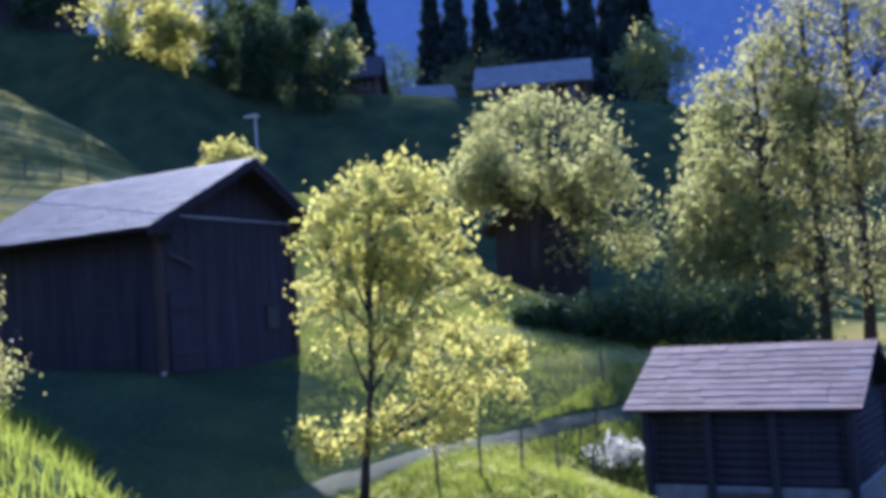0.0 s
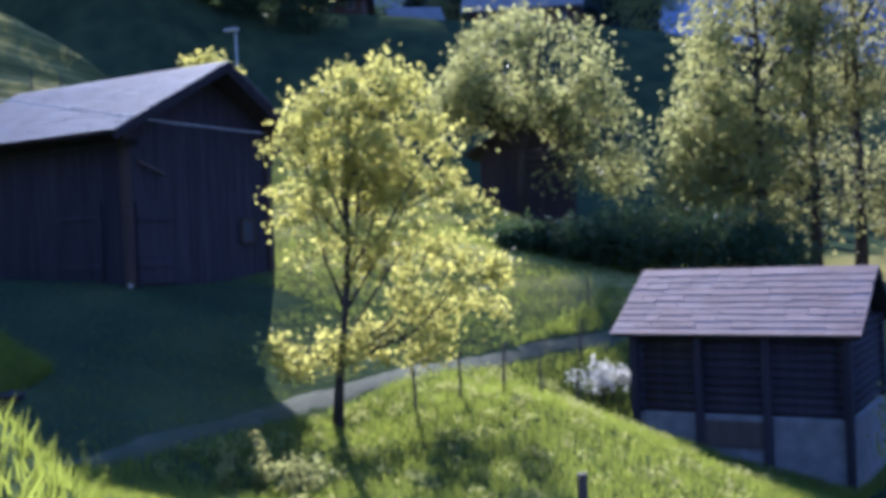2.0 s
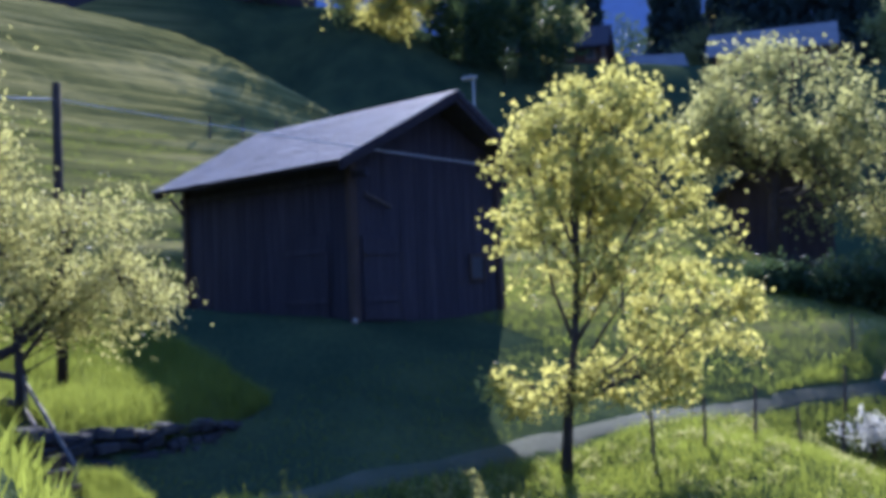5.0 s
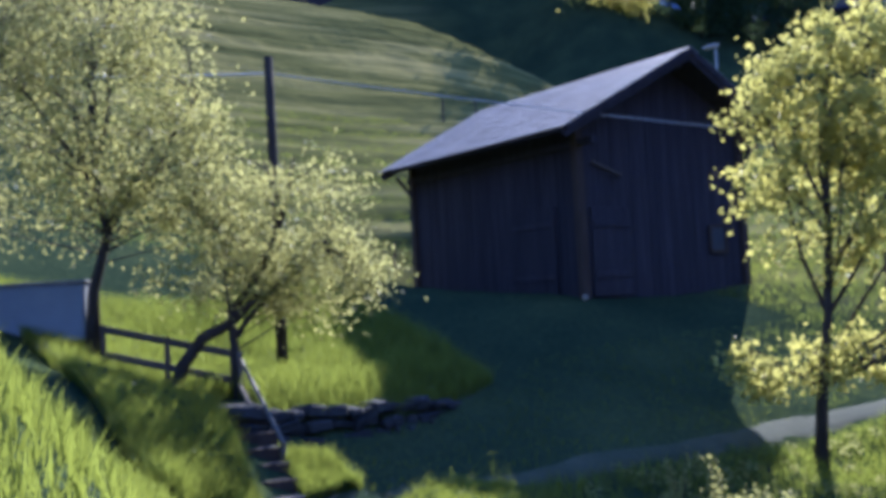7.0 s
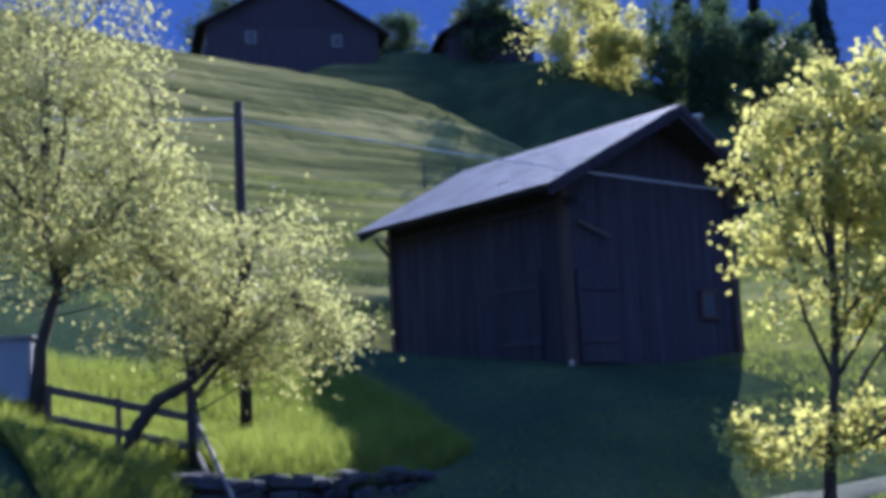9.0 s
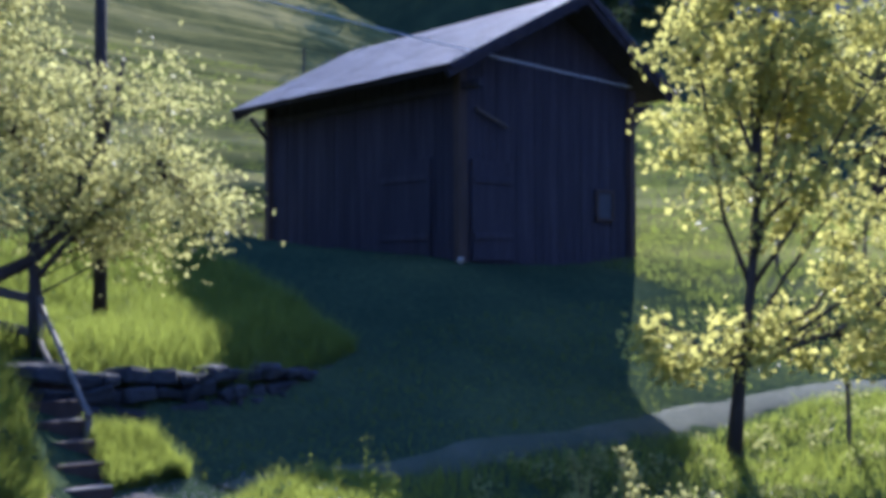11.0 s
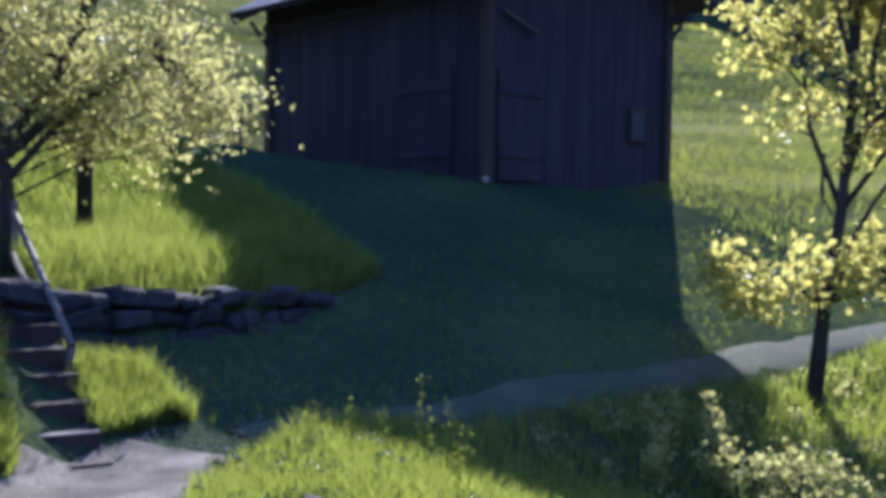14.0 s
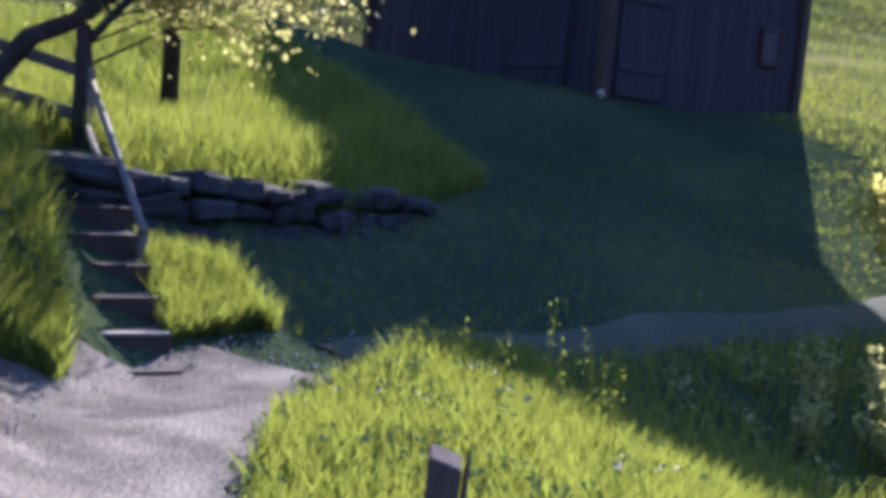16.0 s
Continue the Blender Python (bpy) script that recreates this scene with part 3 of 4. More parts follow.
# ---- trees ----
def leaf_cloud(centres, size, rng, flat=0.0):
    """One folded blade of four corners at each centre."""
    n = len(centres)
    a = rng.normal(0, 1, (n, 3))
    a /= np.linalg.norm(a, axis=1)[:, None]
    b = np.cross(a, rng.normal(0, 1, (n, 3)))
    b /= np.linalg.norm(b, axis=1)[:, None]
    c = np.cross(a, b)
    s = size * rng.uniform(0.6, 1.35, n)[:, None]
    tip, base = centres + a * s * 0.6, centres - a * s * 0.6
    l, r = centres + b * s * 0.42 + c * s * 0.16, centres - b * s * 0.42 + c * s * 0.16
    v = np.stack([base, l, tip, r], 1).reshape(-1, 3)
    i = np.arange(n)[:, None] * 4
    f = np.concatenate([np.hstack([i, i + 1, i + 2]), np.hstack([i, i + 2, i + 3])])
    return v, f


def tree(name, base, trunk, lobes, leaves, size, mat, label, seed, r0=0.12, clumps=60, spread=0.35, stems=2, twigs=True, category="tree", group="", hang=0.0, shell=0.55):
    """Trunk points, then limbs to clumps of leaves inside the lobes (centre, radii, share)."""
    rng = np.random.RandomState(seed)
    rr = random.Random(seed)
    base = Vector(base)
    root = thing(name, base, label, category, group)
    pts = [Vector(p) - base for p in trunk]
    chunks = [tube(pts, [r0 * (1.25 if i == 0 else 1 - 0.75 * i / (len(pts) - 1)) for i in range(len(pts))], 8)]
    share = np.array([l[2] for l in lobes], float)
    share /= share.sum()
    cents = []
    for (c, rad, _), k in zip(lobes, rng.multinomial(clumps, share)):
        for _ in range(k):
            d = rng.normal(0, 1, 3)
            d /= np.linalg.norm(d)
            q = np.array(c) + d * np.array(rad) * (shell + (1 - shell) * rng.uniform() ** 0.6)
            cents.append(Vector(q) - base)
    # a few main stems rise from the upper trunk into the lobes
    grown = [pts[i].lerp(pts[i + 1], k / 6) for i in range(1, len(pts) - 1) for k in range(6)] + [pts[-1]]
    for c, rad, _ in lobes:
        for _ in range(stems):
            e = Vector([c[i] + rr.uniform(-0.5, 0.5) * rad[i] + (0.35 * rad[2] if i == 2 else 0) for i in range(3)]) - base
            low = [g for g in grown[: 6 * (len(pts) - 2)] if g.z < e.z - 0.6 * math.hypot(e.x - g.x, e.y - g.y)] or grown[:3]
            s = rr.choice(low[-8:])
            m1 = s.lerp(e, 0.45) + Vector((rr.uniform(-0.1, 0.1), rr.uniform(-0.1, 0.1), -0.05)) * (e - s).length
            line = [s, s.lerp(m1, 0.5), m1, m1.lerp(e, 0.5) + Vector((0, 0, 0.04)) * (e - s).length, e]
            r = r0 * rr.uniform(0.36, 0.52)
            chunks.append(tube(line, [r, r * 0.85, r * 0.7, r * 0.5, r * 0.25], 6))
            grown += [line[i].lerp(line[i + 1], k / 4) for i in range(1, 4) for k in range(4)]
    for q in cents:
        s = min(grown, key=lambda g: (g - q).length * (1.0 if g.z < q.z - 0.3 * math.hypot(q.x - g.x, q.y - g.y) else 1.9))
        mid = s.lerp(q, 0.5) + Vector((rr.uniform(-1, 1), rr.uniform(-1, 1), rr.uniform(-0.2, 1))) * (q - s).length * 0.14
        r = r0 * rr.uniform(0.09, 0.2)
        chunks.append(tube([s, s.lerp(mid, 0.5) + (mid - s) * 0.02, mid, mid.lerp(q, 0.6), q], [r, r * 0.8, r * 0.6, r * 0.4, r * 0.15], 5))
        if twigs:
            for _ in range(3):
                e = q + Vector(rng.normal(0, spread, 3))
                chunks.append(tube([mid.lerp(q, rr.uniform(0.2, 0.9)), e], [r * 0.3, r * 0.08], 4))
    v, f = join(chunks)
    mesh_object("trunk", v, f, M_BARK, root, smooth=True)
    per = rng.multinomial(leaves, np.ones(len(cents)) / len(cents))
    allc = []
    for q, k in zip(cents, per):
        sp = spread * rng.uniform(0.6, 1.3)
        w = rng.normal(0, 1, (k, 3)) * np.array([sp, sp, sp * 0.75]) + np.array(q)
        w[:, 2] -= hang * np.abs(rng.normal(0, 0.5, k))
        allc.append(w)
    lv, lf = leaf_cloud(np.concatenate(allc), size, rng)
    mesh_object("crown", lv, lf, mat, root)
    return root


def gz(x, y, d=0.0):
    return (x, y, height(x, y) + d)


tree("maple", gz(7.95, -2.0, -0.1), [gz(7.95, -2.0, -0.1), (8.05, -1.95, -1.6), (8.18, -1.85, -0.46), (8.25, -1.75, 1.2), (8.2, -1.6, 2.8), (8.2, -1.3, 4.2)],
     [((8.45, -1.2, 3.3), (1.5, 1.5, 1.5), 3.8), ((8.25, -1.5, 1.6), (1.6, 1.6, 1.5), 2.6), ((9.0, -0.7, 2.8), (1.3, 1.3, 1.3), 1.8), ((9.2, -0.6, 1.3), (1.6, 1.6, 1.6), 2.6), ((9.7, 0.1, -0.1), (1.4, 1.4, 1.0), 1.6), ((7.65, -2.4, -1.3), (0.9, 0.9, 0.45), 1.8), ((7.95, -1.85, 2.7), (1.2, 1.2, 1.5), 2.0), ((8.9, -1.0, -1.15), (1.3, 1.3, 0.5), 1.5)],
     14000, 0.105, L_MAPLE, "young maple with yellow-green leaves beside the lane", 11, 0.10, 260, 0.19, stems=3, shell=0.5)
tree("apple_tree", gz(3.23, -10.16, -0.1), [gz(3.23, -10.16, -0.1), (3.2, -10.2, -0.5), (3.1, -10.2, 0.1), (3.3, -9.8, 0.7), (3.5, -9.4, 1.6), (3.6, -9.2, 2.6)],
     [((3.4, -9.7, 1.75), (1.45, 1.45, 1.2), 3), ((3.7, -9.0, 0.7), (1.05, 1.05, 0.8), 2.2), ((2.9, -10.3, 1.0), (1.2, 1.2, 1.0), 1.6)],
     12000, 0.065, L_APPLE, "old apple tree with pale leaves beside the steps", 12, 0.10, 110, 0.26, group="apple trees by the steps")
lean = thing("leaning_trunk", gz(2.61, -11.05, -0.1), "bare leaning dark trunk propped against an apple tree", "trunk")
lv_, lf_ = tube([Vector((0, 0, 0)), Vector((0.05, 0.15, 0.6)), Vector((0.22, 0.45, 1.05)), Vector((0.5, 0.8, 1.25)), Vector((0.75, 1.3, 1.75))], [0.13, 0.11, 0.10, 0.09, 0.05], 8)
mesh_object("stem", lv_, lf_, M_BARK, lean, smooth=True)
tree("apple_tree", gz(1.5, -12.0, -0.1), [gz(1.5, -12.0, -0.1), (1.55, -11.95, 0.6), (1.78, -11.75, 1.5), (1.7, -11.9, 2.6), (1.8, -12.0, 4.6)],
     [((1.9, -11.8, 3.5), (1.6, 1.6, 2.1), 3), ((2.5, -10.9, 2.7), (1.1, 1.1, 1.4), 1.6), ((1.4, -13.1, 3.4), (1.3, 1.3, 1.9), 1.8), ((1.9, -11.6, 5.4), (1.3, 1.3, 1.2), 1.6)],
     16000, 0.065, L_APPLE, "old apple tree with forked dark trunk and pale leaves", 13, 0.12, 130, 0.28, group="apple trees by the steps")
tree("apple_tree", gz(0.4, -14.2, -0.1), [gz(0.4, -14.2, -0.1), (0.45, -14.2, 1.2), (0.5, -14.1, 2.2), (0.4, -14.2, 4.0)],
     [((0.4, -14.2, 4.2), (2.0, 2.0, 2.4), 3), ((0.2, -12.6, 6.6), (1.7, 1.7, 1.7), 2)],
     14000, 0.07, L_OLIVE, "old apple tree with brownish young leaves", 14, 0.12, 110, 0.30, group="apple trees by the steps")
AX, AY = -4.8, 31.9
tree("ash_tree", gz(AX, AY, -0.2), [gz(AX, AY, -0.2), (AX + 0.1, AY, 4.4), (AX + 0.4, AY, 6.4), (AX + 0.6, AY, 8.4), (AX + 0.6, AY, 10.6)],
     [((AX + 0.6, AY, 9.3), (4.3, 4.3, 3.0), 4), ((AX - 2.2, AY - 1.6, 7.9), (2.1, 2.1, 1.4), 1.2), ((AX + 3.2, AY + 1.6, 7.0), (2.4, 2.4, 1.6), 1.2), ((AX + 4.0, AY + 1.0, 4.4), (2.3, 2.3, 1.5), 1.0)],
     11000, 0.22, L_GREEN, "round-crowned broadleaf tree behind the meadow", 15, 0.30, 170, 0.55, stems=3)
for k, (x, y, top, rad, mt, n) in enumerate(((9.54, 25.2, 11.5, 2.8, L_GREEN, 10000), (11.4, 26.3, 14, 2.4, L_OLIVE, 4500), (13.0, 27.2, 16, 2.8, L_OLIVE, 4500), (15.5, 28.5, 15, 3.0, L_OLIVE, 4500), (7.4, 26.5, 7.0, 2.2, L_GREEN, 8000))):
    zb_ = height(x, y)
    tree("tall_tree", (x, y, zb_ - 0.2), [(x, y, zb_ - 0.2), (x + 0.1, y, zb_ + 3), (x, y + 0.1, zb_ + 7), (x + 0.1, y, top - 2.5), (x, y, top - 0.8)],
         [((x, y, zb_ + (top - zb_) * 0.68), (rad, rad, (top - zb_) * 0.34), 3), ((x - 0.4, y - 0.3, zb_ + 3.4), (rad, rad, 2.2), 1.2)],
         n, 0.18, mt, "tall broadleaf tree with sparse yellow-green leaves", 20 + k, 0.24, 120, 0.5, group="tall trees behind the shed")


def shrub(name, x, y, r, h, n, size, mat, label, seed, group="", cat="shrub", sink=0.1):
    z = height(x, y)
    return tree(name, (x, y, z - sink), [(x, y, z - sink), (x, y, z + h * 0.3), (x, y, z + h * 0.7)], [((x, y, z + h * 0.55), (r, r, h * 0.5), 1)],
                n, size, mat, label, seed, 0.05, max(14, int(n / 90)), r * 0.22, category=cat, group=group, shell=0.3)


for k, (x, y, r, h) in enumerate(((3.0, 16.6, 1.3, 0.9), (6.4, 18.8, 1.8, 2.2), (8.4, 20.0, 1.9, 2.2), (10.6, 21.4, 1.8, 2.4), (5.2, 17.4, 1.2, 1.5))):
    shrub("shrub", x, y, r, h, 5000, 0.14, L_SHADE, "dense dark green shrub below the trees", 40 + k, "shrubs below the trees")
shrub("bush", 9.9, -5.7, 0.6, 0.55, 1000, 0.06, L_GREEN, "leafy yellow-green bush on the bank", 51)
shrub("bush", 18.4, 5.4, 1.1, 3.4, 2600, 0.10, L_APPLE, "tall pale-leaved bush beside the shed", 54)
shrub("blossom_bush", 9.9, 7.3, 0.8, 1.0, 800, 0.10, L_FLOWER, "bush covered in white blossom beside the shed", 52)


def sapling(x, y, h, seed):
    """Upright whips from one root, each set with pale leaves along its length."""
    rng, r = np.random.RandomState(seed), random.Random(seed)
    root = thing("sapling", gz(x, y, -0.05), "slender sapling with upright whips and pale leaves", "sapling", "saplings on the bank")
    stems, spots = [], []
    for _ in range(4):
        tip = Vector((r.uniform(-0.22, 0.22), r.uniform(-0.22, 0.22), h * r.uniform(0.65, 1.05)))
        bow = tip * 0.5 + Vector((r.uniform(-0.04, 0.04), r.uniform(-0.04, 0.04), 0.02))
        stems.append(tube([Vector((0, 0, 0)), bow, tip], [0.009, 0.007, 0.003], 5))
        k = rng.uniform(0.25, 1.02, (55, 1))
        line = np.where(k < 0.5, np.array(bow) * k * 2, np.array(bow) + (np.array(tip) - np.array(bow)) * (k * 2 - 1))
        spots.append(line + rng.normal(0, 0.045, (55, 3)))
    v, f = join(stems)
    mesh_object("whips", v, f, M_BARK, root, smooth=True)
    lv, lf = leaf_cloud(np.concatenate(spots), 0.055, rng)
    mesh_object("leaves", lv, lf, L_APPLE, root)


for k, (x, y, h) in enumerate(((8.47, -5.8, 0.72), (8.85, -5.55, 0.9), (8.7, -6.25, 0.5), (9.15, -5.9, 0.6))):
    sapling(x, y, h, 400 + k)
shrub("yellow_bush", -21.5, 26.5, 1.5, 11.9 - height(-21.5, 26.5), 4000, 0.2, L_MAPLE, "yellow-green bush behind the barn", 53)

# ---- pole, cable and lamp ----
pole = thing("utility_pole", gz(1.42, -8.55, -0.2), "dark wooden utility pole in the grass", "pole")
pv, pf = tube([Vector((0, 0, 0)), Vector((0, 0, 3)), Vector((0, 0, 4.81 - height(1.42, -8.55) + 0.2))], [0.11, 0.10, 0.085], 10)
mesh_object("shaft", pv, pf, M_BARK, pole, smooth=True)


def cable(name, a, b, sag, r, label):
    a, b = Vector(a), Vector(b)
    pts = [a.lerp(b, t / 24) - Vector((0, 0, sag * 4 * (t / 24) * (1 - t / 24))) for t in range(25)]
    v, f = tube(pts, [r] * 25, 5)
    return tagged(mesh_object(name, v, f, M_WIRE, smooth=True), label, "cable")


cable("cable", (1.42, -8.55, 4.5), (0.3, 5.3, 4.25), 0.05, 0.014, "pale overhead cable running to the barn gable")
cable("cable", (1.42, -8.55, 4.5), (-8, -24, 6.0), 0.3, 0.02, "pale overhead cable running to the pole")
lamp = thing("street_lamp", gz(-24.0, 31.8, -0.2), "thin grey street lamp with a flat head", "lamp")
lz = 14.4 - height(-24.0, 31.8)
lv_, lf_ = tube([Vector((0, 0, 0)), Vector((0, 0, lz))], [0.07, 0.05], 8)
mesh_object("post", lv_, lf_, M_METAL, lamp)
bm = bmesh.new()
box(bm, (-0.7, -0.35, lz), (0.25, 0.1, lz + 0.12), 0.03)
part("lamp_head", bm, M_METAL, lamp)

# ---- steps, handrail and dry-stone wall ----
steps = thing("garden_steps", (0, 0, 0), "timber-edged garden steps climbing to the terrace", "steps")
S0, S1 = Vector((6.95, -11.25, -2.66)), Vector((3.9, -10.6, -1.28))
ns = 8
sd = (S1 - S0)
sd.z = 0
for i in range(ns):
    a = S0.lerp(S1, i / ns)
    m = Matrix.Translation((a.x, a.y, a.z)) @ Matrix.Rotation(math.atan2(sd.y, sd.x), 4, "Z")
    ln = sd.length / ns + 0.06 if i < ns - 1 else 1.6
    bm = bmesh.new()
    box(bm, (0, -0.4, -0.35), (ln, 0.3, 0.16), 0.015, m)
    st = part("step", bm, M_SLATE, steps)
    bm = bmesh.new()
    box(bm, (-0.05, -0.42, -0.1), (0.0, 0.32, 0.15), 0.008, m)
    part("riser_board", bm, M_POST, st)
    bm = bmesh.new()
    box(bm, (-0.055, -0.42, 0.152), (0.02, 0.32, 0.168), 0.004, m)
    part("nosing", bm, M_PALE_WOOD if i == 1 else M_POST, st, "pale worn nosing" if i == 1 else "")
rail = thing("handrail", (0, 0, 0), "grey wooden handrail along the garden steps", "railing")
for nm, a, b in (("top_rail", (5.75, -10.60, -1.74), (3.23, -10.16, -0.58)), ("lower_rail", (5.62, -10.54, -2.12), (3.3, -10.2, -1.02))):
    v, f = tube([Vector(a), Vector(b)], [0.035, 0.035], 8)
    mesh_object(nm, v, f, M_RAIL, rail, smooth=True)
for p in ((5.66, -10.57, -1.72), (3.3, -10.17, -0.5)):
    bm = bmesh.new()
    box(bm, (p[0] - 0.035, p[1] - 0.035, height(p[0], p[1]) - 0.3), (p[0] + 0.035, p[1] + 0.035, p[2]), 0.008)
    part("post", bm, M_RAIL, rail)
fence = thing("rail_fence", (0, 0, 0), "dark two-rail wooden fence along the terrace edge", "fence")
F0, F1 = Vector((3.2, -10.2, -0.55)), Vector((1.65, -11.9, -0.02))
for dz in (0, -0.42):
    bm = bmesh.new()
    beam(bm, F0 + Vector((0, 0, dz)), F1 + Vector((0, 0, dz)), 0.05, 0.12)
    part("rail", bm, M_BEAM, fence)
for t in (0.02, 0.5, 0.98):
    p = F0.lerp(F1, t)
    bm = bmesh.new()
    box(bm, (p.x - 0.04, p.y - 0.04, height(p.x, p.y) - 0.2), (p.x + 0.04, p.y + 0.04, p.z + 0.08), 0.008)
    part("post", bm, M_BEAM, fence)
block = thing("concrete_trough", (0.55, -12.7, height(0.55, -12.7) - 0.1), "grey concrete trough beside an apple tree", "trough", rz=58)
bm = bmesh.new()
box(bm, (-1.0, -0.4, 0), (1.0, 0.4, 0.95), 0.03)
top = max(bm.faces, key=lambda f: f.calc_center_median().z + f.calc_area())
ins = bmesh.ops.inset_individual(bm, faces=[top], thickness=0.1)
bmesh.ops.translate(bm, verts=top.verts, vec=(0, 0, -0.3))
part("basin", bm, M_CONCRETE, block)
bm = bmesh.new()
for q in (((-1.04, -0.44, 0.955), (1.04, -0.32, 1.01)), ((-1.04, 0.32, 0.955), (1.04, 0.44, 1.01)), ((-1.04, -0.318, 0.955), (-0.92, 0.318, 1.01)), ((0.92, -0.318, 0.955), (1.04, 0.318, 1.01))):
    box(bm, *q, 0.012)
part("rim", bm, M_STONE, block, "rough grey rim")

wall = thing("dry_stone_wall", (0, 0, 0), "low shaded dry-stone retaining wall under the terrace", "stone wall")
rr = random.Random(21)
LINE = [(4.7, -10.75), (4.65, -10.2), (4.35, -8.2), (3.9, -6.8), (3.2, -5.5)]
for WA, WB, t0, t1 in zip(LINE[:-1], LINE[1:], (0, 0.25, 0.5, 0.75), (0.25, 0.5, 0.75, 1.0)):
    WA, WB = Vector((*WA, 0)), Vector((*WB, 0))
    wd_ = (WB - WA).normalized()
    wx = Vector((wd_.y, -wd_.x, 0))
    for row in range(6):
        s = rr.uniform(-0.15, 0.0)
        while s < (WB - WA).length - 0.1:
            ln = rr.uniform(0.2, 0.55)
            hh = rr.uniform(0.12, 0.21)
            p = WA + wd_ * (s + ln / 2)
            tt = t0 + (t1 - t0) * s / (WB - WA).length
            z = -1.28 - 0.35 * tt - 0.19 * (row + 1) + rr.uniform(-0.03, 0.03)
            bm = bmesh.new()
            q = 0.04 * row + rr.uniform(-0.05, 0.06)
            m = Matrix.Translation((p.x + wx.x * q, p.y + wx.y * q, z)) @ Matrix.Rotation(math.atan2(wd_.y, wd_.x) + rr.uniform(-0.25, 0.25), 4, "Z") @ Matrix.Rotation(rr.uniform(-0.16, 0.16), 4, "Y")
            box(bm, (-ln / 2 + 0.01, -0.22, 0.0), (ln / 2 - 0.01, 0.22, hh), 0.035, m)
            for v in bm.verts:
                v.co += Vector((noise.noise(v.co * 5), noise.noise(v.co * 5 + Vector((9, 0, 0))), noise.noise(v.co * 5 + Vector((0, 9, 0))))) * 0.075
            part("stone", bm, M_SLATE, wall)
            s += ln

# ---- loose stones on the trail ----
pr = np.random.RandomState(31)
tp = np.array(TRAIL[4:], float)
tk = pr.uniform(0, len(tp) - 1.001, 2600)
ti, tf = tk.astype(int), (tk % 1)[:, None]
pxy = tp[ti] * (1 - tf) + tp[ti + 1] * tf + pr.normal(0, 0.36, (2600, 2))
pz = land(pxy[:, 0], pxy[:, 1]) + 0.055
chunks = []
for (x, y), z in zip(pxy, pz):
    r = 0.006 + 0.016 * pr.uniform() ** 3
    e = r * pr.uniform(0.7, 1.3, 6)
    chunks.append(([(x + e[0], y, z), (x, y + e[1], z), (x - e[2], y, z), (x, y - e[3], z), (x, y, z + e[4] * 0.7), (x, y, z - e[5])],
                   [(0, 1, 4), (1, 2, 4), (2, 3, 4), (3, 0, 4), (1, 0, 5), (2, 1, 5), (3, 2, 5), (0, 3, 5)]))
pv, pf = join(chunks)
tagged(mesh_object("pebbles", pv, pf, M_STONE), "loose grey pebbles on the gravel footpath", "pebbles", kind="stuff")

# ---- fence posts ----
def fence_post(x, y, h, r=0.05, label="weathered grey fence post in the grass", group="fence posts", tilt=0):
    p = thing("fence_post", gz(x, y, -0.25), label, "post", group)
    v, f = tube([Vector((0, 0, 0)), Vector((tilt * 0.5, 0, h * 0.5)), Vector((tilt, 0.02, h + 0.25))], [r * 1.05, r, r * 0.92], 8)
    mesh_object("stake", v, f, M_BEAM, p)


fence_post(17.0, -10.0, 1.15, 0.06, "grey round fence post on the grassy slope")
split_post = thing("fence_post", gz(10.57, -11.47, -0.25), "split grey wooden post in long grass beside the path", "post", "fence posts", rz=52)
for nm, x0, x1, tops, lb in (("stake", -0.075, 0.045, (0.90, 0.86), ""), ("splinter", 0.053, 0.075, (0.80, 0.90), "dark split edge")):
    bm = bmesh.new()
    vs = box(bm, (x0, -0.055, 0), (x1, 0.05, 0.9), 0.008)
    for v in vs:
        if v.co.z > 0.5:
            k = (v.co.x - x0) / (x1 - x0)
            v.co.z += tops[0] + (tops[1] - tops[0]) * k - 0.9 + 0.3 * v.co.y
            v.co.x += 0.03
    part(nm, bm, M_BEAM, split_post, lb)
for k, (x, y) in enumerate(((9.0, -0.6), (9.5, 0.4), (9.9, 1.6), (10.2, 3.0), (10.5, 4.3), (8.7, 8.5), (9.6, 11), (7.5, 12))):
    fence_post(x, y, 0.95 + 0.1 * (k % 3), 0.035, tilt=0.06 * ((k % 3) - 1))
for k, (x, y) in enumerate(((-24.2, 12.5), (-24.4, 14.6), (-24.7, 17), (-24.9, 19), (2.4, 8.2), (3.4, 10.6), (-9.3, -1.2), (-9.0, 0.2))):
    fence_post(x, y, 1.0, 0.05)


def weed(x, y, h, seed):
    """A thin flowering stalk."""
    r = random.Random(seed)
    w = thing("weed", gz(x, y, -0.05), "thin pale meadow weed stalk with seed heads", "weed", "weeds on the mound")
    tip = Vector((r.uniform(-0.08, 0.08), r.uniform(-0.08, 0.08), h))
    v, f = tube([Vector((0, 0, 0)), tip * 0.5 + Vector((0.02, 0, 0)), tip], [0.006, 0.005, 0.003], 5)
    mesh_object("stalk", v, f, L_BLADE, w)
    rng = np.random.RandomState(seed)
    pts = np.array(tip) * rng.uniform(0.6, 1.03, (26, 1)) + rng.normal(0, 0.025, (26, 3))
    lv, lf = leaf_cloud(pts, 0.016, rng)
    tagged(mesh_object("seed_head", lv, lf, L_BLADE, w), kind="stuff")


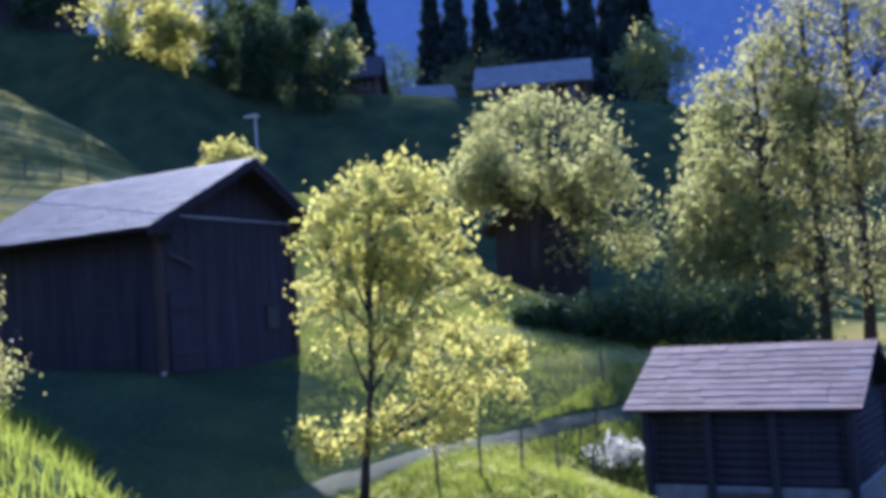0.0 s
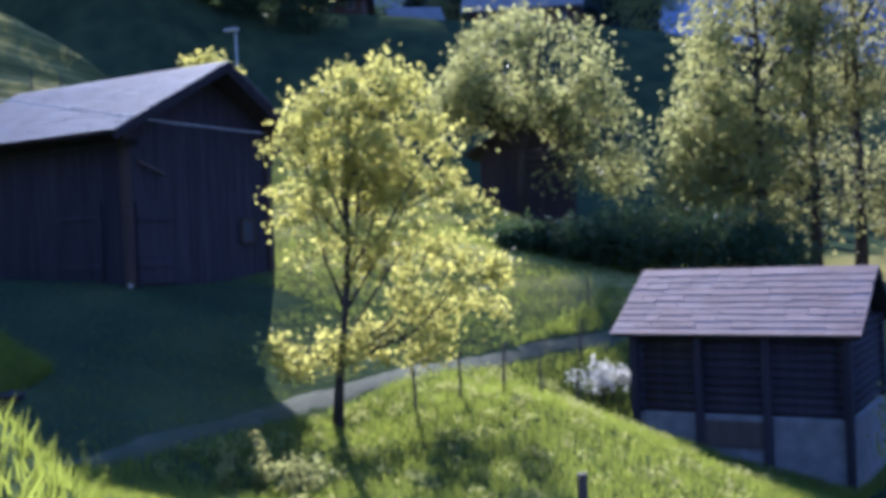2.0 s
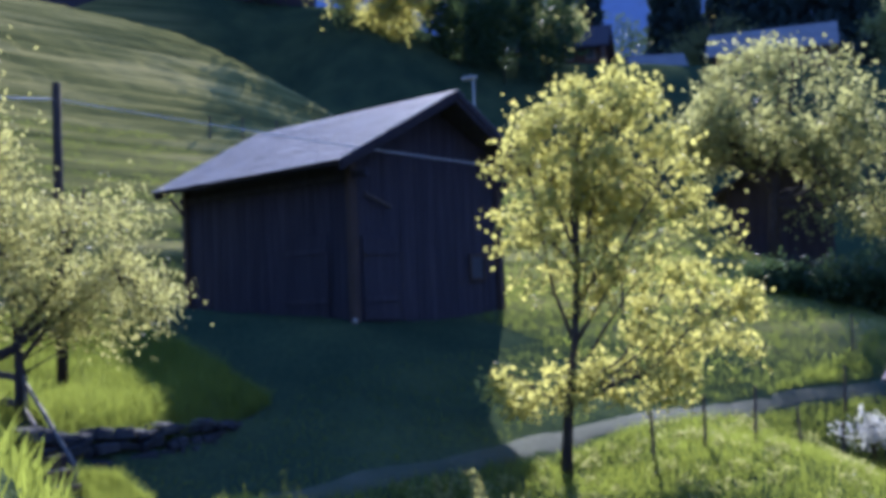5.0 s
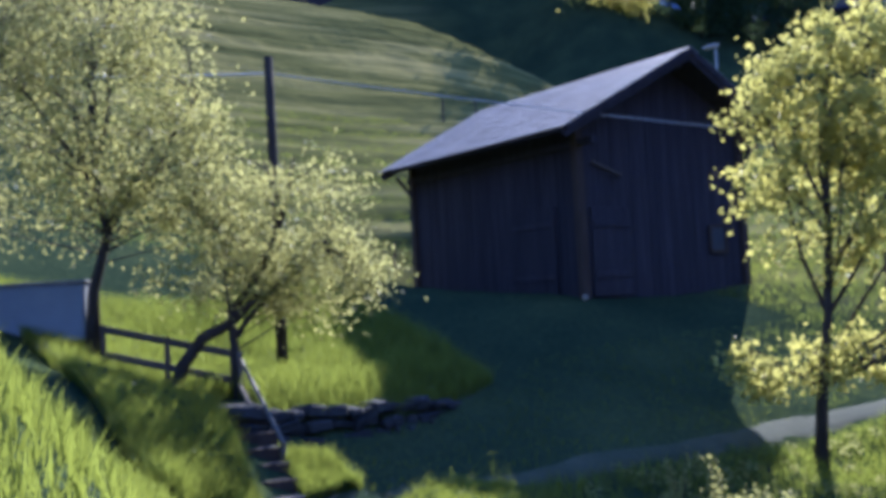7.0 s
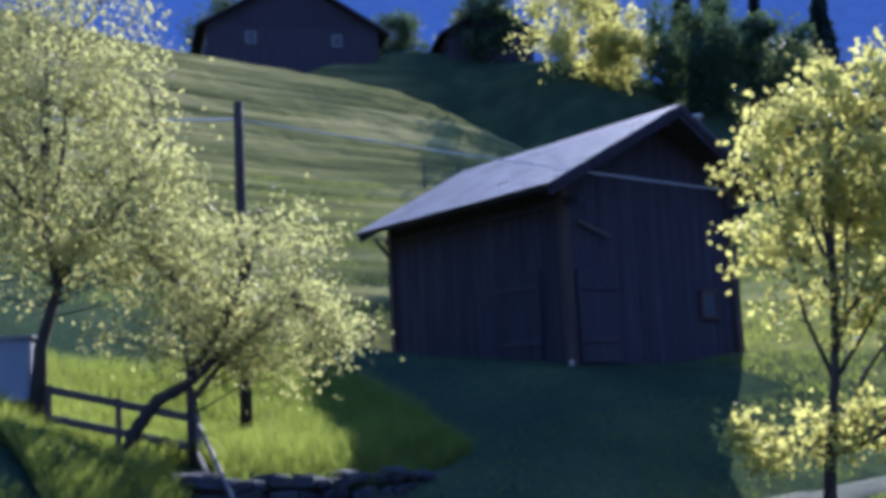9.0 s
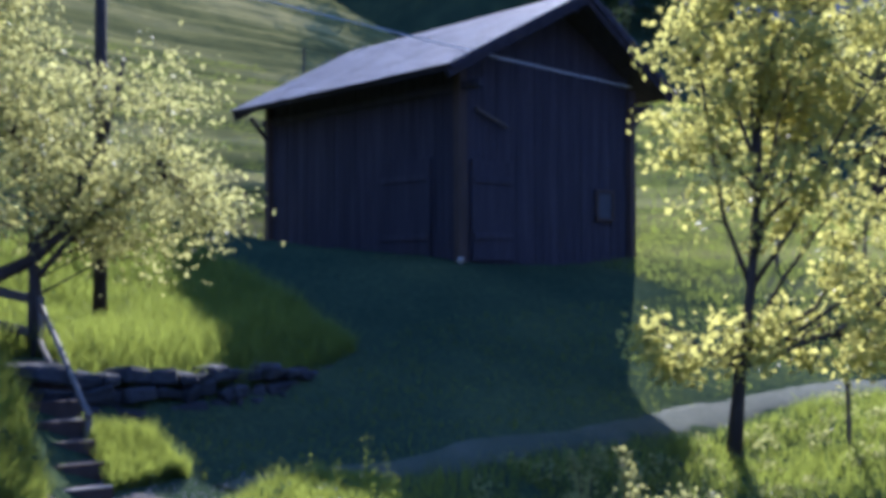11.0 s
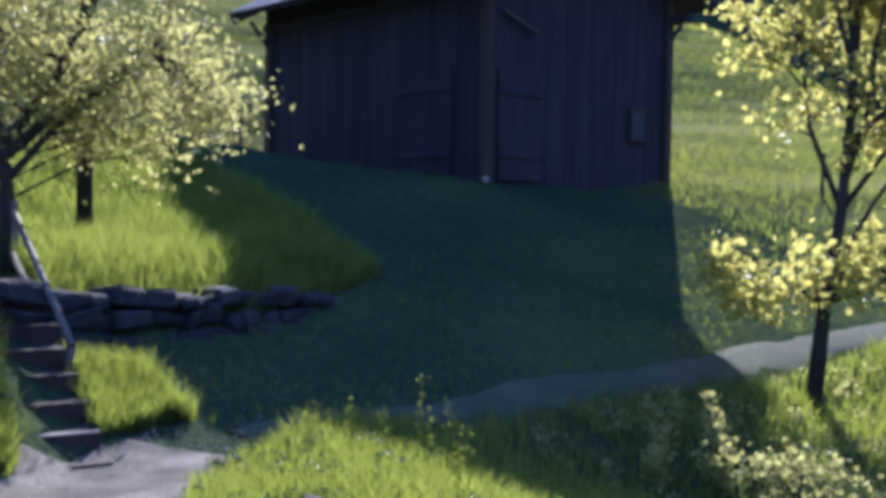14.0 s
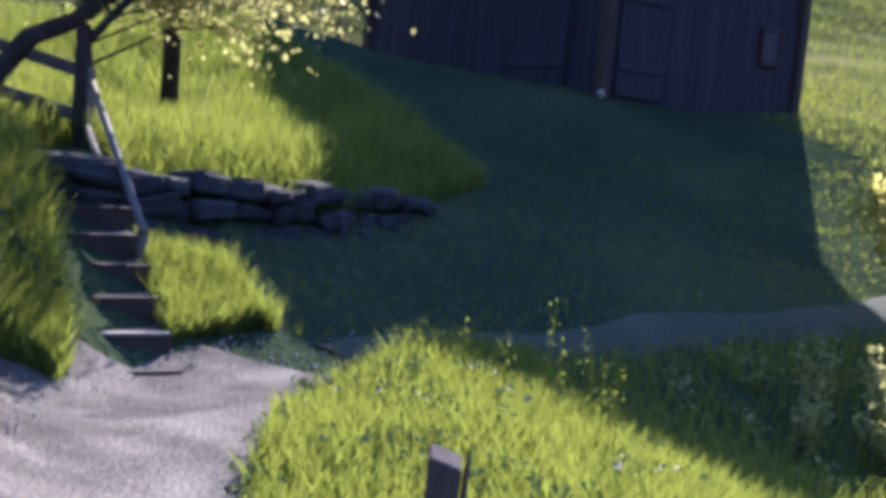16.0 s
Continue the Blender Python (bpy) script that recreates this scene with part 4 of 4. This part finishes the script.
for k, (x, y, h) in enumerate(((8.35, -9.55, 0.62), (8.6, -9.45, 0.55), (8.75, -9.25, 0.85), (8.95, -9.3, 0.6), (9.15, -9.2, 0.72), (8.2, -9.8, 0.58), (9.4, -9.4, 0.6), (9.7, -9.6, 0.66), (10.0, -10.0, 0.62))):
    weed(x, y, h, 300 + k)

# ---- hamlet on the far terrace ----
def chalet(x, y, z, l, w, h, rise, rz, label, wallmat, roofmat, n_win=4, group="chalets on the far terrace"):
    c = thing("chalet", (x, y, z), label, "house", group, rz=rz)
    bm = bmesh.new()
    box(bm, (-l / 2, -w / 2, -2), (l / 2, w / 2, h), 0.05)
    for sx in (-l / 2, l / 2 - 0.1):
        v = [bm.verts.new((sx + o, yy, zz)) for o in (0, 0.1) for yy, zz in ((-w / 2, h), (w / 2, h), (0, h + rise * 0.9))]
        bm.faces.new(v[:3]), bm.faces.new(v[3:][::-1])
        for i in range(3):
            bm.faces.new((v[i], v[(i + 1) % 3], v[3 + (i + 1) % 3], v[3 + i]))
    part("body", bm, wallmat, c)
    for s, nm in ((-1, "roof_slope"), (1, "roof_slope")):
        bm = bmesh.new()
        a, b = Vector((0, 0, h + rise + 0.1)), Vector((0, s * (w / 2 + 1.0), h - rise * 2.0 / w + 0.1))
        for xx in (0,):
            vs = [bm.verts.new(p) for p in (a + Vector((-l / 2 - 0.9, 0, 0)), a + Vector((l / 2 + 0.9, 0, 0)), b + Vector((l / 2 + 0.9, 0, 0)), b + Vector((-l / 2 - 0.9, 0, 0)))]
            lo = [bm.verts.new(v.co - Vector((0, 0, 0.25))) for v in vs]
            for f in ((0, 1, 2, 3), (4, 5, 6, 7), (0, 1, 5, 4), (1, 2, 6, 5), (2, 3, 7, 6), (3, 0, 4, 7)):
                bm.faces.new([(vs + lo)[i] for i in f])
        part(nm, bm, roofmat, c)
    for i in range(n_win):
        for sy in (-1, 1):
            xx = -l / 2 + l * (i + 0.5) / n_win
            bm = bmesh.new()
            box(bm, (xx - 0.5, sy * w / 2 - 0.08, h * 0.48), (xx + 0.5, sy * w / 2 + 0.08, h * 0.48 + 1.2), 0.02)
            wd = part("window", bm, M_PALE_WOOD, c)
            bm = bmesh.new()
            box(bm, (xx - 0.42, sy * w / 2 - 0.1, h * 0.48 + 0.08), (xx + 0.42, sy * w / 2 + 0.1, h * 0.48 + 1.12))
            part("pane", bm, M_GLASS, wd)
    for i in range(2):
        yy = -w / 4 + w / 2 * i
        bm = bmesh.new()
        box(bm, (l / 2 - 0.08, yy - 0.5, h * 0.5), (l / 2 + 0.08, yy + 0.5, h * 0.5 + 1.2), 0.02)
        wd = part("window", bm, M_PALE_WOOD, c)
        bm = bmesh.new()
        box(bm, (l / 2 - 0.1, yy - 0.42, h * 0.5 + 0.08), (l / 2 + 0.1, yy + 0.42, h * 0.5 + 1.12))
        part("pane", bm, M_GLASS, wd)
    return c


chalet(-33.5, 91.0, 21.8, 11.5, 8, 4.0, 2.6, 24, "brown wooden chalet with a pale sunlit roof", M_CHALET, M_ROOF)
chalet(-53, 79.5, 24.3, 9.5, 8, 3.6, 2.6, 30, "dark brown wooden chalet on the terrace edge", M_CHALET, M_BARN)
chalet(-45, 86, 22.6, 4.5, 5, 2.6, 1.8, 40, "small wooden outbuilding with a pale roof", M_CHALET, M_ROOF, 2)
chalet(-41, 88.5, 21.6, 4.0, 4, 1.8, 1.4, 20, "small wooden outbuilding with a pale roof", M_CHALET, M_ROOF, 2)
chalet(-22, 92, 17.0, 7, 6, 1.8, 1.5, 10, "low dark barn with a pale roof", M_BARN, M_ROOF, 2)
chalet(-81, 34, 31.0, 12, 17, 4.0, 5.0, -18, "large dark wooden chalet on the upper terrace", M_BARN, M_BARN, 4)
chalet(-71.5, 52.5, 32.4, 8, 9, 2.6, 2.6, -25, "dark wooden chalet with a broad roof", M_BARN, M_BARN, 3)
chalet(-66, 62, 26.0, 8, 7, 3.6, 2.6, 30, "dark wooden chalet below a yellow tree", M_CHALET, M_BARN, 3)


def spruce_mesh(seed, h, r):
    rng = np.random.RandomState(seed)
    n = 1500
    t = rng.uniform(0, 1, n) ** 0.8
    a = rng.uniform(0, 2 * math.pi, n)
    rad = r * (1 - t) ** 0.85 * (0.35 + 0.65 * rng.uniform(0, 1, n) ** 0.5) * (0.85 + 0.15 * np.sin(t * 60))
    c = np.stack([rad * np.cos(a), rad * np.sin(a), 0.6 + t * (h - 0.6) - rad * 0.25], 1)
    return leaf_cloud(c, r * 0.36, rng)


SPRUCES = [spruce_mesh(60 + i, 11, 2.5) for i in range(3)]


def spruce(x, y, h, k):
    z = height(x, y)
    s = thing("spruce", (x, y, z - 0.2), "tall dark narrow spruce on the far terrace", "tree", "far spruces")
    h *= 1.4
    f = h / 11
    v, fc = tube([Vector((0, 0, 0)), Vector((0, 0, h * 0.95))], [0.25, 0.04], 6)
    mesh_object("trunk", v, fc, M_BARK, s)
    mesh_object("crown", SPRUCES[k % 3][0] * np.array([1.35, 1.35, f]), SPRUCES[k % 3][1], L_SPRUCE, s)


for k, (x, y, h) in enumerate(((-53, 101, 15), (-50, 102, 16), (-47, 104, 14), (-43, 104, 17), (-40, 105, 18), (-38, 107, 16), (-34, 107, 19), (-31, 109, 17), (-28.5, 110, 15), (-27, 111, 12), (-70, 82, 13), (-67, 84, 15), (-64, 88, 12), (-74, 73, 14), (-58, 92, 13))):
    spruce(x, y, h, k)
for k, (x, y, r, h, mt, lab) in enumerate(((-54.3, 49.2, 4.0, 11, L_MAPLE, "tall yellow-green tree on the terrace edge"), (-51.5, 53, 3.0, 7, L_MAPLE, "yellow-green tree on the terrace edge"), (-46, 61, 3.6, 11, L_SHADE, "dark bushy tree on the terrace edge"), (-43.5, 64.5, 3.4, 10, L_SHADE, "dark bushy tree on the terrace edge"), (-49, 58, 3.4, 10, L_SHADE, "dark bushy tree on the terrace edge"), (-50, 66, 3.0, 9, L_SHADE, "dark bushy tree on the terrace edge"),
                                           (-21, 96, 4.0, 9, L_GREEN, "round light green tree on the far terrace"), (-47, 71, 2.4, 6, L_GREEN, "light green tree beside a dark chalet"), (-56, 100, 5, 11, L_SHADE, "dark round tree behind the chalets"),
                                           (-45, 100, 5, 9, L_OLIVE, "brownish round tree behind the chalets"), (-86, 30, 4, 9, L_SHADE, "dark tree beside the upper chalets"), (-90, 42, 5, 11, L_SHADE, "dark tree beside the upper chalets"), (-80, 47, 3.4, 7, L_SHADE, "dark tree beside the upper chalets"), (-76, 56, 4, 8, L_OLIVE, "brownish tree beside the upper chalets"), (-68, 50, 3.2, 7, L_SHADE, "dark bushy tree on the upper terrace"))):
    shrub("far_tree", x, y, r, h, 3500, 0.34, mt, lab, 80 + k, "trees on the far terrace", "tree")


# ---- long grass ----
def grass_patch(name, test, n, box_, h, seed, mat, label):
    """Bent blades over the part of the ground where test holds."""
    rng = np.random.RandomState(seed)
    x = rng.uniform(box_[0], box_[1], n)
    y = rng.uniform(box_[2], box_[3], n)
    keep = test(x, y)
    x, y = x[keep], y[keep]
    m = len(x)
    z = land(x, y)
    tuft = 0.6 + 0.8 * np.array([noise.noise(Vector((a * 0.9, b * 0.9, 0))) * 0.5 + 0.5 for a, b in zip(x, y)])
    hh = h * rng.uniform(0.5, 1.3, m) * tuft
    a = rng.uniform(0, 2 * math.pi, m)
    w = 0.0035 + 0.0055 * rng.uniform(0, 1, m)
    lean_ = hh * rng.uniform(0.1, 0.6, m)
    la = rng.uniform(0, 2 * math.pi, m)
    dx, dy = np.cos(a) * w, np.sin(a) * w
    lx, ly = np.cos(la) * lean_, np.sin(la) * lean_
    p = np.stack([x, y, z - 0.03], 1)
    v = np.stack([p + np.stack([-dx, -dy, 0 * x], 1), p + np.stack([dx, dy, 0 * x], 1),
                  p + np.stack([lx * 0.35 + dx * 0.7, ly * 0.35 + dy * 0.7, hh * 0.6], 1), p + np.stack([lx * 0.35 - dx * 0.7, ly * 0.35 - dy * 0.7, hh * 0.6], 1),
                  p + np.stack([lx, ly, hh], 1)], 1).reshape(-1, 3)
    i = np.arange(m)[:, None] * 5
    f = [tuple(q) for q in np.hstack([i, i + 1, i + 2, i + 3]).tolist()] + [tuple(q) for q in np.hstack([i + 3, i + 2, i + 4]).tolist()]
    return tagged(mesh_object(name, v, f, mat), label, "grass", kind="stuff")


def far_from(pts, w):
    p = np.array(pts, float)

    def test(x, y):
        best = np.full(x.shape, 1e9)
        for a, b in zip(p[:-1], p[1:]):
            d = b - a
            t = np.clip(((x - a[0]) * d[0] + (y - a[1]) * d[1]) / (d @ d), 0, 1)
            best = np.minimum(best, np.hypot(x - a[0] - d[0] * t, y - a[1] - d[1] * t))
        return best > w
    return test


OFF_TRAIL, OFF_LANE = far_from(TRAIL, 0.64), far_from(LANE, 0.34)
OFF_LANDING = far_from([(11.0, -13.5), (9.6, -13.0), (8.6, -12.5), (7.9, -12.0)], 0.6)
OFF_STEPS = far_from([(7.5, -11.35), (6.95, -11.2), (3.6, -10.5)], 0.36)


def open_ground(x, y):
    return OFF_TRAIL(x, y) & OFF_LANDING(x, y) & OFF_LANE(x, y) & OFF_STEPS(x, y) & ~((x < 0.3) & (y > -0.3) & (x > -7.6) & (y < 6))


def near_terrace(x, y):
    return x < 4.6 - np.clip((y + 8.2) * 0.42, 0, 2)


grass_patch("grass", lambda x, y: open_ground(x, y) & (y < -8.6 - 0.35 * (x - 9)), 90000, (7.3, 14, -13, -8), 0.24, 1, L_BLADE, "long bright green grass on the mound beside the path")
grass_patch("grass", open_ground, 120000, (6.5, 21.5, -22.5, -11.6), 0.17, 2, L_BLADE, "long yellow-green grass on the bank above the path")
grass_patch("grass", open_ground, 15000, (5.4, 6.9, -11.0, -9.75), 0.27, 4, L_BLADE, "tall bright grass clump beside the steps")
grass_patch("grass", open_ground, 40000, (4.4, 8.2, -13.2, -11.1), 0.40, 9, L_BLADE, "tall grass and weeds beside the steps")
grass_patch("grass", lambda x, y: open_ground(x, y) & near_terrace(x, y), 70000, (-3, 4.6, -13, -5.2), 0.36, 5, L_BLADE, "long sunlit grass under the apple trees")
grass_patch("grass", lambda x, y: open_ground(x, y) & ~near_terrace(x, y), 14000, (0, 8, -9.8, 4), 0.09, 6, L_BLADE, "short shaded grass on the barn bank")
grass_patch("grass", lambda x, y: open_ground(x, y) & (x > 7.4), 90000, (7, 17, -9.5, 14), 0.24, 3, L_BLADE, "meadow grass on the slope below the lane")
grass_patch("grass", open_ground, 60000, (-14, 8, 4, 26), 0.2, 7, L_BLADE, "sunlit meadow grass behind the barn")
grass_patch("grass", open_ground, 30000, (-24, -7, -10, 10), 0.13, 8, L_BLADE, "pasture grass on the hillside")


# ---- broad-leaved herbs in the grass ----
def herbs(test, n, box_, lo, hi, size, seed, mat, label):
    """Small broad leaves that stand among the blades in loose tufts."""
    rng = np.random.RandomState(seed)
    c = np.stack([rng.uniform(box_[0], box_[1], n), rng.uniform(box_[2], box_[3], n)], 1)
    c = c[test(c[:, 0], c[:, 1])]
    xy = np.repeat(c, 22, 0) + rng.normal(0, 0.09, (len(c) * 22, 2))
    z = land(xy[:, 0], xy[:, 1]) + rng.uniform(lo, hi, len(xy))
    v, f = leaf_cloud(np.column_stack([xy, z]), size, rng)
    return tagged(mesh_object("herbs", v, f, mat), label, "herbs", kind="stuff")


herbs(lambda x, y: open_ground(x, y) & (y < -8.8 - 0.35 * (x - 9)), 110, (7.6, 12, -12, -8), 0.06, 0.22, 0.05, 71, L_SHADE, "broad-leaved green herbs among the long grass")
herbs(open_ground, 40, (5.0, 7.4, -13.0, -11.6), 0.08, 0.4, 0.06, 72, L_SHADE, "dark green herbs on the bank beside the steps")
herbs(lambda x, y: open_ground(x, y) & (x > 7.6), 240, (7.6, 16, -7, 6), 0.05, 0.24, 0.06, 73, L_GREEN, "broad-leaved herbs on the slope below the lane")
